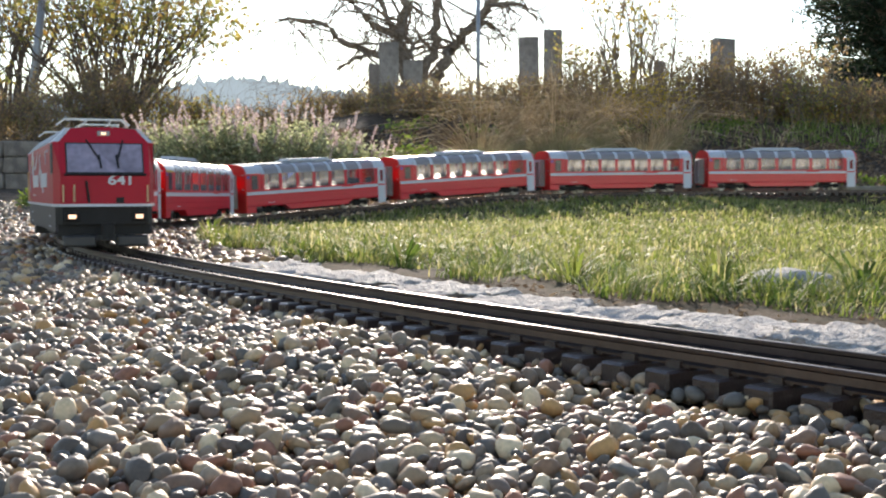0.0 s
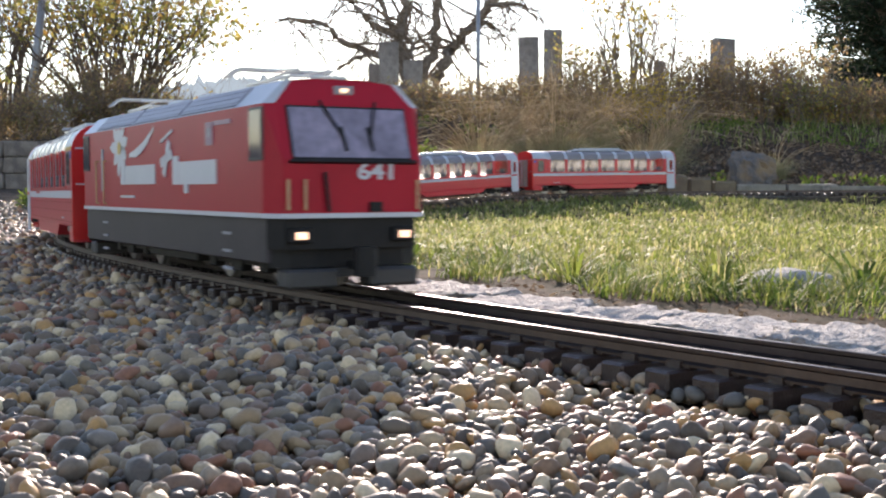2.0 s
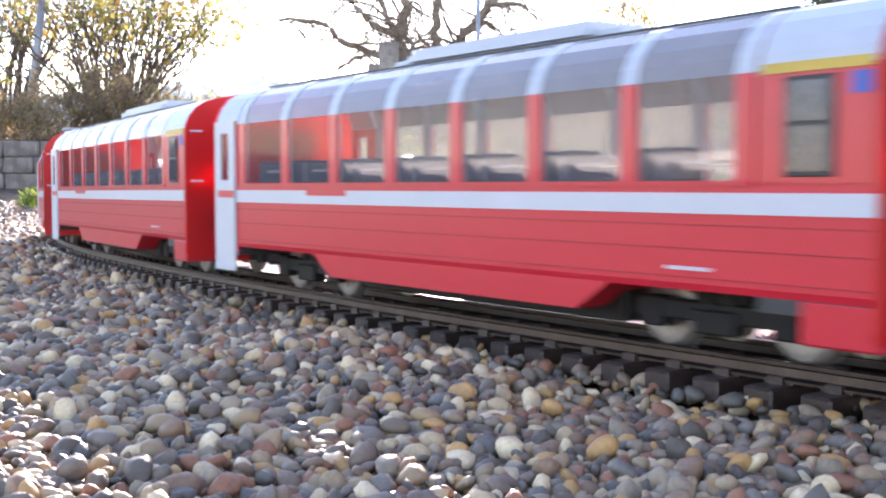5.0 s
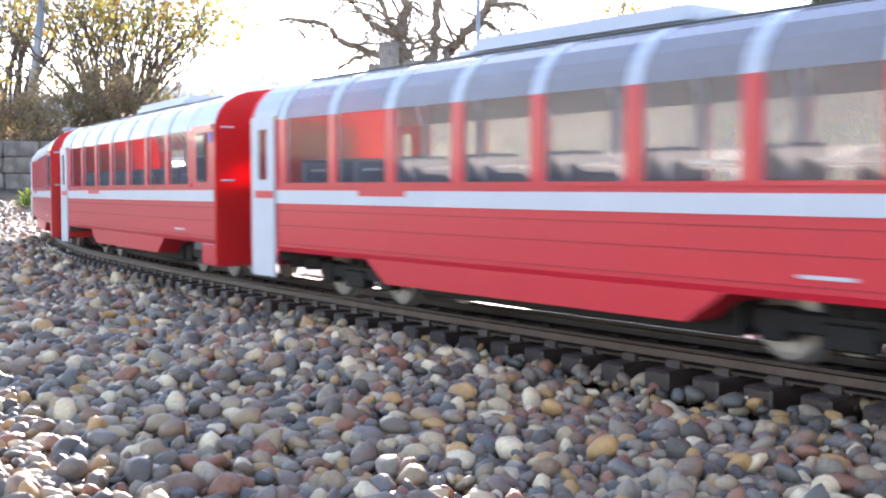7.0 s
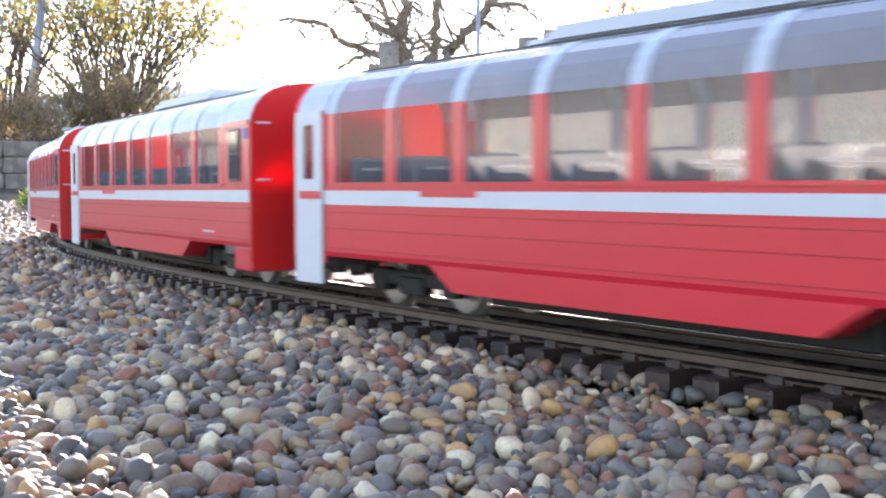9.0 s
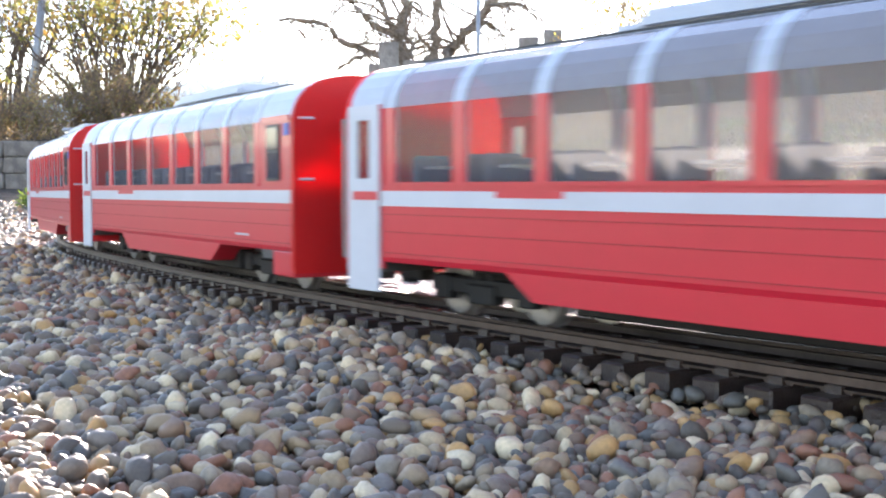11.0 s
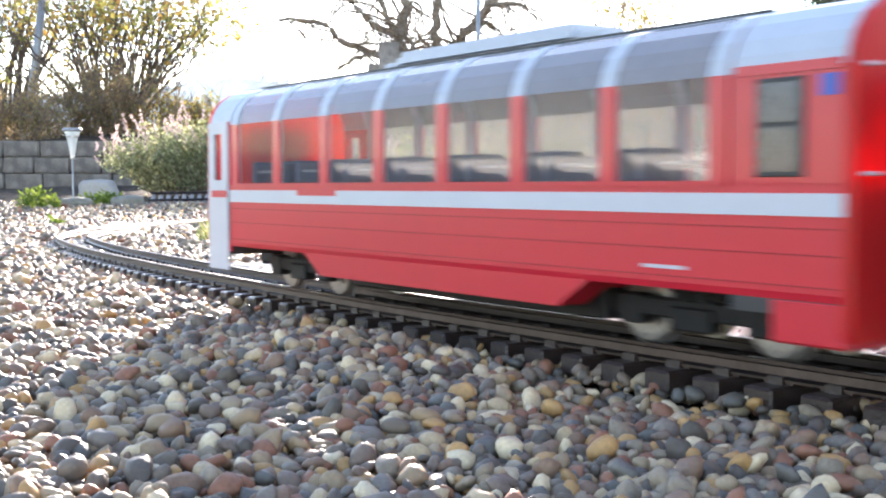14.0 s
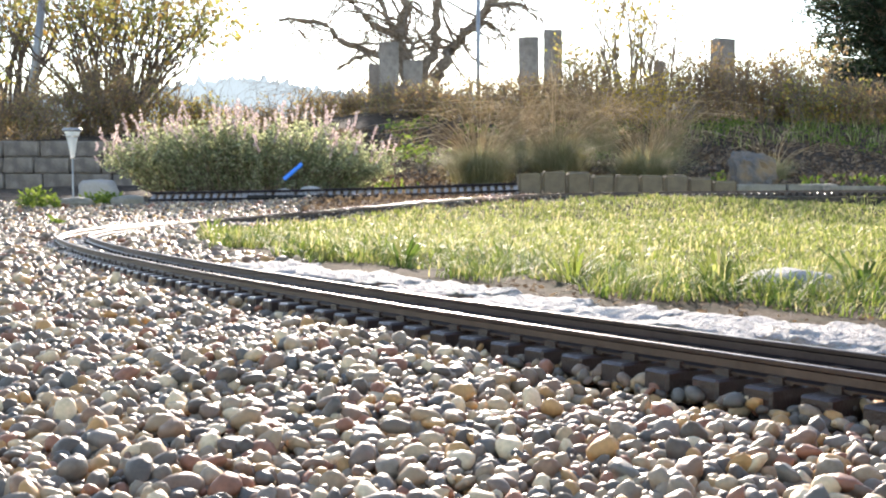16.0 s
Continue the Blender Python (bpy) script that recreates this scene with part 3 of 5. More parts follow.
    for x in (-0.195, 0.172):
        make_bogie(c, x, 0.075)
    part("underframe", box(-0.12, 0.12, -0.04, 0.04, 0.010, 0.0302, 0.001), M_BLACK, c)
    return tagged(c, "red and silver panorama coach with curved roof windows on the rails", "railway coach", group="coaches of the train")


LOCO_L = 0.555


def nose_block(sx, h, w0, w1, back, out, z0, z1):
    """A block across the loco's end that narrows towards its front."""
    bm = bmesh.new()
    plan = [(sx * (h - back), -w0), (sx * (h - back), w0), (sx * (h + out), w1), (sx * (h + out), -w1)]
    lo = [bm.verts.new((x, y, z0)) for x, y in plan]
    hi = [bm.verts.new((x, y, z1)) for x, y in plan]
    for i in range(4):
        bm.faces.new((lo[i], lo[(i + 1) % 4], hi[(i + 1) % 4], hi[i]))
    bm.faces.new(lo[::-1])
    bm.faces.new(hi)
    bmesh.ops.recalc_face_normals(bm, faces=bm.faces)
    return bm


def make_loco():
    c = new("locomotive")
    hw = 0.060
    h = LOCO_L / 2
    sect = [(hw, 0.053), (hw, 0.092), (hw, 0.1300), (0.044, 0.1462), (0.020, 0.1485)]
    sect = sect + [(-y, z) for y, z in sect[::-1]]
    n = len(sect)
    stations = [(-h, 1), (-h + 0.018, 0), (h - 0.018, 0), (h, 1)]
    bm, bm2 = bmesh.new(), bmesh.new()

    def ring(b, x, end):
        out = []
        for y, z in sect:
            xx, yy = x, y
            if end:
                back = max(0, z - 0.092) * 0.34
                xx = x - math.copysign(back, x)
                yy = y * 0.88
            out.append(b.verts.new((xx, yy, z)))
        return out
    r1, r2 = [ring(bm, x, e) for x, e in stations], [ring(bm2, x, e) for x, e in stations]
    for a, b in zip(range(3), range(1, 4)):
        for i in range(n - 1):
            z = max(sect[i][1], sect[i + 1][1])
            if z < 0.135:
                bm.faces.new((r1[a][i], r1[a][i + 1], r1[b][i + 1], r1[b][i]))
            else:
                bm2.faces.new((r2[a][i], r2[a][i + 1], r2[b][i + 1], r2[b][i]))
        bm.faces.new((r1[a][n - 1], r1[a][0], r1[b][0], r1[b][n - 1]))
    for r in (r1[0], r1[-1]):
        bm.faces.new((r[0], r[1], r[n - 2], r[n - 1]))
        bm.faces.new([r[i] for i in range(1, n - 1)])
    for b in (bm, bm2):
        bmesh.ops.delete(b, geom=[v for v in b.verts if not v.link_faces], context="VERTS")
        bmesh.ops.recalc_face_normals(b, faces=b.faces)
    part("body", bm, M_LOCO, c, "glossy red body shell")
    for f in bm2.faces:
        if f.normal.z < 0:
            f.normal_flip()
    part("roof", bm2, M_GREYROOF, c, "silver chamfered roof")
    part("skirt", box(-h + 0.0175, h - 0.0175, -0.0575, 0.0575, 0.020, 0.0531, 0.001), M_BROWNGREY, c, "dark grey lower skirt")
    for y in (-1, 1):
        part("white_line", box(-h + 0.017, h - 0.017, y * hw - 0.0008, y * hw + 0.0008, 0.0515, 0.0548), M_WHITE, c)
        # grilles on the chamfer
        m = Matrix.Translation((0, y * 0.0524, 0.1382)) @ Euler((radians(-45.4 * y), 0, 0)).to_matrix().to_4x4()
        for k in range(3):
            x0 = -0.205 + 0.139 * k
            bg = box(x0, x0 + 0.132, -0.0095, 0.0095, -0.0006, 0.0008)
            for j in range(3):
                box(x0 + 0.002, x0 + 0.13, -0.007 + j * 0.006, -0.0062 + j * 0.006, 0.0006, 0.0012, bm=bg)
            part("roof_grille", bg, M_GRILLE, c, "grey slatted roof grille", m=m)
        # cab windows, door handrails
        for sx in (-1, 1):
            xa, xb = sorted((sx * (h - 0.0415), sx * (h - 0.0190)))
            fr = part("cab_window_frame", box(xa - 0.002, xb + 0.002, y * hw - 0.0008, y * hw + 0.0008, 0.091, 0.128, 0.0004), M_DARK, c)
            part("pane", box(xa, xb, y * hw - 0.0012, y * hw + 0.0012, 0.093, 0.126), M_CAB, fr)
            for xr in ((0.196, 0.166) if sx * y > 0 else ()):
                bm = cyl((sx * xr, y * (hw + 0.003), 0.058), (sx * xr, y * (hw + 0.003), 0.100), 0.0008, n=6)
                for z in (0.058, 0.100):
                    cyl((sx * xr, y * hw, z), (sx * xr, y * (hw + 0.003), z), 0.0008, n=6, bm=bm)
                part("handrail", bm, M_TAN, c)
            if sx * y > 0:
                part("cab_door_window", box(sx * 0.180 - 0.004, sx * 0.180 + 0.004, y * hw - 0.0007, y * hw + 0.0007, 0.070, 0.112), M_GRILLE, c)
            bm = bmesh.new()
            for z in (0.012, 0.025, 0.038):
                box(sx * 0.180 - 0.009, sx * 0.180 + 0.009, y * 0.0575 - 0.001, y * 0.0575 + 0.003 * y + 0.001 if y > 0 else y * 0.0575 + 0.001, z, z + 0.002, bm=bm)
            part("step", bm, M_GRILLE, c)
        # side livery: pale bars for the words, flower, cross
        def bar(nm, x0, x1, z0, z1, mt=M_WHITE):
            part(nm, box(x0, x1, y * hw - 0.0009, y * hw + 0.0007 if y < 0 else y * hw + 0.0009, z0, z1), mt, c)
        k = 1 if y < 0 else -1
        def sp(a, b):
            return (a, b) if k > 0 else (-b, -a)
        bar("lettering_bar", *sp(-0.109, -0.094), 0.0763, 0.0990)
        bar("lettering_bar", *sp(-0.0935, 0.004), 0.0763, 0.0935)
        bar("lettering_bar", *sp(0.056, 0.0715), 0.0755, 0.0990)
        bar("lettering_bar", *sp(0.072, 0.165), 0.0755, 0.0940)
        bar("lettering_bar", *sp(0.0865, 0.0960), 0.0685, 0.0757)
        bar("lettering_bar", *sp(-0.110, -0.063), 0.0640, 0.0662)
        bar("lettering_bar", *sp(0.160, 0.198), 0.1195, 0.1228, M_CREST)
        bar("crest", *sp(0.141, 0.157), 0.1050, 0.1225, M_CREST)
        bar("crest_field", *sp(0.1445, 0.1535), 0.1110, 0.1180, M_WHITE)
        for (ax, az, bx, bz, w) in ((0.031, 0.0836, 0.046, 0.112, 0.0042), (0.022, 0.0940, 0.054, 0.1010, 0.0038), (0.022, 0.1120, 0.056, 0.1205, 0.0012)):
            bm = bmesh.new()
            p, q = Vector((k * ax, y * (hw + 0.0006), az)), Vector((k * bx, y * (hw + 0.0006), bz))
            dd = (q - p).normalized()
            sd2 = Vector((dd.z, 0, -dd.x)) * w
            up = Vector((0, y * 0.0004, 0))
            vs = [bm.verts.new(v) for v in (p - sd2 - up, p + sd2 - up, q + sd2 - up, q - sd2 - up, p - sd2 + up, p + sd2 + up, q + sd2 + up, q - sd2 + up)]
            for fidx in ((0, 1, 2, 3), (4, 5, 6, 7), (0, 1, 5, 4), (1, 2, 6, 5), (2, 3, 7, 6), (3, 0, 4, 7)):
                bm.faces.new([vs[i] for i in fidx])
            part("emblem_stroke", bm, M_WHITE, c)
        # swoosh
        bm = bmesh.new()
        for j in range(8):
            t0 = j / 8
            xx0, zz0 = -0.078 + 0.080 * t0, 0.1030 + 0.022 * t0 * t0
            t1 = (j + 1) / 8
            xx1, zz1 = -0.078 + 0.080 * t1, 0.1030 + 0.022 * t1 * t1
            th = 0.0042 * math.sin(math.pi * (0.15 + 0.8 * t0))
            vs = [bm.verts.new((k * a, y * (hw + 0.0007), z)) for a, z in ((xx0, zz0 - th), (xx1, zz1 - th), (xx1, zz1 + th), (xx0, zz0 + th))]
            bm.faces.new(vs)
        bmesh.ops.remove_doubles(bm, verts=bm.verts, dist=0.0012)
        part("swoosh_emblem", bm, M_WHITE, c)
        bm = bmesh.new()
        fx, fz = k * -0.113, 0.1110
        for j in range(9):
            a = j * 2 * math.pi / 9 + 0.3
            ln = (0.030, 0.036, 0.027)[j % 3]
            pts2 = [(0, 0), (ln * 0.35, 0.0062), (ln * 0.75, 0.0055), (ln, 0.0), (ln * 0.75, -0.0055), (ln * 0.35, -0.0062)]
            vs = []
            for px_, pz_ in pts2:
                vs.append(bm.verts.new((fx + px_ * math.cos(a) - pz_ * math.sin(a), y * (hw + 0.0005 + 0.0002 * (j % 2)), min(0.1295, fz + (px_ * math.sin(a) + pz_ * math.cos(a)) * 0.95))))
            bm.faces.new(vs)
        fl = part("flower_emblem", bm, M_WHITE, c, "white painted flower emblem")
        part("flower_centre", lathe([(0.006, 0), (0.006, 0.0004)], 12, m=Matrix.Translation((fx, y * (hw + 0.0009), fz)) @ Euler((radians(90), 0, 0)).to_matrix().to_4x4()), M_YELLOW, fl)
    # ends
    for sx in (-1, 1):
        xw = sx * (h - 0.0205 * 0.34)
        tilt = math.degrees(math.atan(0.34))
        m = Matrix.Translation((sx * (h - 0.0180 * 0.34), 0, 0.1100)) @ Euler((0, radians(-tilt * sx), 0)).to_matrix().to_4x4()
        fr = part("windscreen_frame", box(-0.0008, 0.0008, -0.0460, 0.0460, -0.0200, 0.0200, 0.0005), M_BLACK, c, m=m)
        part("windscreen", box(-0.0012, 0.0012, -0.0442, 0.0442, -0.0182, 0.0182), M_SHIELD, fr, "pale reflecting windscreen")
        part("ledge", box(-0.001, 0.0032, -0.0480, 0.0480, -0.0222, -0.0203), M_BLACK, fr)
        for y0, y1 in ((-0.021, -0.006), (0.022, 0.0145)):
            bm = cyl((sx * 0.0026, sx * y0, 0.023), (sx * 0.0026, sx * y1, -0.004), 0.0011, n=6)
            cyl((sx * 0.0022, sx * (y1 - 0.001), 0.004), (sx * 0.0022, sx * (y1 + 0.001), -0.0135), 0.0013, n=6, bm=bm)
            part("wiper", bm, M_BLACK, fr)
        part("white_line", nose_block(sx, h, 0.0605, 0.0536, 0.0175, 0.0012, 0.0515, 0.0548), M_WHITE, c)
        for y in (-0.0395, 0.0395):
            hs = part("headlamp_housing", box(min(sx * (h - 0.008), sx * (h + 0.001)), max(sx * (h - 0.008), sx * (h + 0.001)), y - 0.0085, y + 0.0085, 0.0345, 0.0450, 0.001), M_BLACK, c)
            part("lens", box(min(sx * h, sx * (h + 0.0018)), max(sx * h, sx * (h + 0.0018)), y - 0.0045, y + 0.0045, 0.0370, 0.0420, 0.0005), M_LAMP, hs, "lit warm white headlamp")
        xt = sx * (h - 0.0485 * 0.34)
        hs = part("top_lamp", box(min(xt - sx * 0.006, xt + sx * 0.0015), max(xt - sx * 0.006, xt + sx * 0.0015), -0.0075, 0.0075, 0.1372, 0.1438, 0.0008), M_TABLE, c)
        part("lens", box(min(xt, xt + sx * 0.0024), max(xt, xt + sx * 0.0024), -0.003, 0.003, 0.1390, 0.1420, 0.0004), M_LAMP, hs)
        for y in (-0.0495, 0.0495, -0.037):
            part("handrail", cyl((sx * (h + 0.002), y, 0.057), (sx * (h + 0.002), y, 0.078), 0.0011, n=6), M_TAN, c)
        part("socket_box", box(min(sx * h, sx * (h + 0.003)), max(sx * h, sx * (h + 0.003)), 0.012, 0.021, 0.0555, 0.0625), M_BLACK, c)
        part("cable", cyl((sx * (h + 0.003), -0.020, 0.056), (sx * (h + 0.003), -0.023, 0.083), 0.0015, n=6), M_BLACK, c)
        part("front_apron", nose_block(sx, h, 0.0575, 0.0500, 0.0178, -0.004, 0.030, 0.0515), M_BLACK, c)
        part("lower_apron", nose_block(sx, h, 0.0560, 0.0440, 0.0185, -0.011, 0.017, 0.0302), M_BLACK, c)
        bm = bmesh.new()
        for ya, yb in ((-0.050, -0.012), (0.012, 0.050)):
            box(min(sx * (h - 0.020), sx * (h + 0.002)), max(sx * (h - 0.020), sx * (h + 0.002)), ya, yb, 0.003, 0.0165, 0.002, bm=bm)
        box(min(sx * (h - 0.020), sx * (h - 0.006)), max(sx * (h - 0.020), sx * (h - 0.006)), -0.02, 0.02, 0.010, 0.0165, bm=bm)
        part("snow_plough", bm, M_DARK, c, "dark grey snow plough")
        bm = box(min(sx * h, sx * (h + 0.022)), max(sx * h, sx * (h + 0.022)), -0.006, 0.006, 0.016, 0.022, 0.001)
        cyl((sx * (h + 0.018), 0, 0.012), (sx * (h + 0.018), 0, 0.032), 0.008, n=14, bm=bm)
        part("coupler", bm, M_BLACK, c)
        # running number
        cu = bpy.data.curves.new("running_number", "FONT")
        cu.body, cu.size, cu.extrude, cu.offset = "641", 0.0155, 0.0004, 0.0004
        cu.align_x = "CENTER"
        tmp = bpy.data.objects.new("tmp", cu)
        scene.collection.objects.link(tmp)
        me = bpy.data.meshes.new_from_object(tmp.evaluated_get(bpy.context.evaluated_depsgraph_get()))
        bpy.data.objects.remove(tmp)
        me.materials.clear()
        me.materials.append(M_WHITE)
        o = new("running_number", me)
        o.parent = c
        o.matrix_basis = Matrix.Translation((sx * (h + 0.0008), sx * 0.018, 0.0785)) @ Euler((radians(90), 0, radians(90 * sx))).to_matrix().to_4x4() @ Matrix.Diagonal((1.35, 1, 1, 1))
    # roof gear
    for sx in (-1, 1):
        p = new("pantograph")
        p.parent = c
        p["label"] = "folded metal pantograph"
        p.matrix_basis = Matrix.Translation((0, 0, -0.0125))
        x0 = sx * 0.175
        bm = bmesh.new()
        for y in (-0.022, 0.022):
            cyl((x0 - 0.045, y, 0.166), (x0 + 0.045, y, 0.166), 0.0012, n=6, bm=bm)
            for dx in (-0.035, 0.035):
                cyl((x0 + dx, y, 0.160), (x0 + dx, y, 0.166), 0.003, n=8, bm=bm)
        for dx in (-0.045, 0.045):
            cyl((x0 + dx, -0.022, 0.166), (x0 + dx, 0.022, 0.166), 0.0012, n=6, bm=bm)
        part("base_frame", bm, M_PANTO, p)
        bm = bmesh.new()
        for y in (-0.018, 0.018):
            cyl((x0 - 0.04, y, 0.167), (x0 + 0.04, y * 0.8, 0.1715), 0.001, n=6, bm=bm)
            cyl((x0 + 0.04, y * 0.8, 0.1715), (x0 - 0.03, y * 0.9, 0.1755), 0.001, n=6, bm=bm)
        part("arm", bm, M_PANTO, p)
        bm = bmesh.new()
        for dx in (-0.034, -0.022):
            cyl((x0 + dx, -0.036, 0.1765), (x0 + dx, 0.036, 0.1765), 0.0013, n=6, bm=bm)
            for y in (-1, 1):
                cyl((x0 + dx, y * 0.036, 0.1765), (x0 + dx, y * 0.046, 0.169), 0.0012, n=6, bm=bm)
        part("contact_strip", bm, M_PANTO, p)
    for x0, x1 in ((-0.09, -0.05), (0.0, 0.03)):
        part("roof_box", box(x0, x1, -0.02, 0.02, 0.148, 0.1545, 0.001), M_GREYROOF, c)
    for x in (-0.15, 0.15):
        make_bogie(c, x, 0.105, 0.036)
    part("underframe", box(-0.07, 0.07, -0.045, 0.045, 0.012, 0.0205, 0.001), M_BLACK, c)
    return tagged(c, "red model electric locomotive with silver roof and lit headlamps", "locomotive")


loco = make_loco()
coaches = [make_coach()]
for o_ in coaches[0].children:
    if o_.name.startswith(("window_pane", "roof_pane")):
        o_.visible_shadow = False
for _ in range(5):
    coaches.append(copy_thing(coaches[0], Matrix.Identity(4)))
# only the first two coaches carry the yellow line above their ends
for ob_ in coaches[2:]:
    for ch_ in ob_.children:
        if ch_.name.startswith("yellow_line"):
            ch_.data = ch_.data.copy()
            ch_.data.materials[0] = M_RED
            ch_.name = "red_line"
for ob_ in coaches[:2]:
    tagged(ob_, "red and silver panorama coach with a yellow line above the doors", "railway coach", group="coaches of the train")

SPEED, PITCH_S, COUPLING = 0.3528, 0.640, 0.0023
S_FIRST = TOTAL - 4.8405 - SPEED * 4.2      # rear end of the first coach at 0 s


def middles(t):
    rear = S_FIRST + SPEED * t
    return [rear + PITCH_S - 0.036 + LOCO_L / 2] + [rear - PITCH_S * k - COUPLING * (5 - k) + COACH_L / 2 for k in range(6)]


# ---- lawn and its stone edging ----
def lawn_in(x, y):
    """Metres inside the lawn's edge (negative: outside)."""
    d, s = dist_line(x, y)
    if d <= 0:
        return -1.0
    edge = 0.214 if y < 1.6 else 0.198 if y < 3.2 else 0.075
    return d - edge - 0.065 * noise.noise((x * 9, y * 9, 7))


M_KERB = mat("rough_granite_kerb", (0.46, 0.43, 0.395), 0.85, spec=0.2, second=(0.33, 0.305, 0.28), vary=0.35, scale=140, bump=1.0, bump_scale=330, dist=0.004)
M_TURF = mat("turf", (0.05, 0.042, 0.025), 0.95, spec=0.05, second=(0.075, 0.053, 0.036), vary=0.4, scale=40, bump=0.6, bump_scale=200, dist=0.005)


def rock(sx, sy, sz, seed, cuts=10, rough=0.12, flat=0.0):
    bm = bmesh.new()
    bmesh.ops.create_cube(bm, size=2.0)
    bmesh.ops.subdivide_edges(bm, edges=bm.edges[:], cuts=cuts, use_grid_fill=True)
    o = Vector((seed * 7.3, seed * 3.1, seed))
    for v in bm.verts:
        c = v.co.copy()
        k = max(abs(c.x), abs(c.y), abs(c.z))
        c = c.lerp(c.normalized() * 1.15, 0.8 if not flat else 0.22)
        c *= 1 + rough * noise.noise(c * 1.3 + o) + rough * 0.6 * noise.noise(c * 3.1 + o) + rough * 0.35 * noise.noise(c * 7 + o)
        v.co = Vector((c.x * sx, c.y * sy, c.z * sz))
    return bm


def make_kerb():
    s, k = TOTAL - 5.0, 0
    rng = random.Random(8)
    while s < TOTAL - 2.5:
        ln = rng.uniform(0.075, 0.16)
        p, q = on_line(s + ln / 2), on_line(s + ln / 2 + 0.01)
        d = (q - p).normalized()
        left = Vector((-d.y, d.x, 0))
        w = rng.uniform(0.034, 0.045) * (0.75 if p.y > 1.3 else 1)
        c = p + left * (0.084 + w)
        bm = rock(ln / 2 * 1.02, w, 0.011, 20 + k, 22, 0.22, 1)
        for v in bm.verts:
            if v.co.z > 0:
                q3 = Vector((v.co.x * 55 + k * 9, v.co.y * 80, k))
                v.co.z += 0.0030 * noise.noise(q3 * 0.6) + 0.0026 * abs(noise.noise(q3 * 1.7)) + 0.0014 * noise.noise(q3 * 4.5)
        m = Matrix((d, left, Vector((0, 0, 1)))).transposed().to_4x4()
        m.translation = (c.x, c.y, p.z - 0.020 + rng.uniform(-0.004, 0.003))
        tagged(part("kerb_stone", bm, M_KERB, smooth=True, m=m), "rough-split pale granite stone edging the lawn", "kerb stone", group="stones edging the lawn")
        s += ln + 0.004
        k += 1


make_kerb()


def blades(items, name, material, parent=None):
    """Grass blades: (base, length, width, lean direction, bend)."""
    verts, faces = [], []
    for (x, y, z, ln, w, a, bend) in items:
        b = len(verts)
        ca, sa = math.cos(a), math.sin(a)
        px, py = -sa * w / 2, ca * w / 2
        pts = [(0, 0, 1.0), (0.25 * bend, 0.45, 0.9), (0.62 * bend, 0.8 - 0.12 * bend, 0.6), (1.0 * bend, 1.0 - 0.4 * bend, 0.0)]
        for o, u, k in pts[:3]:
            verts.append((x + ca * o * ln + px * k, y + sa * o * ln + py * k, z + u * ln))
            verts.append((x + ca * o * ln - px * k, y + sa * o * ln - py * k, z + u * ln))
        o, u, k = pts[3]
        verts.append((x + ca * o * ln, y + sa * o * ln, z + u * ln))
        faces += [(b, b + 1, b + 3, b + 2), (b + 2, b + 3, b + 5, b + 4), (b + 4, b + 5, b + 6)]
    return raw(name, verts, faces, material, parent)


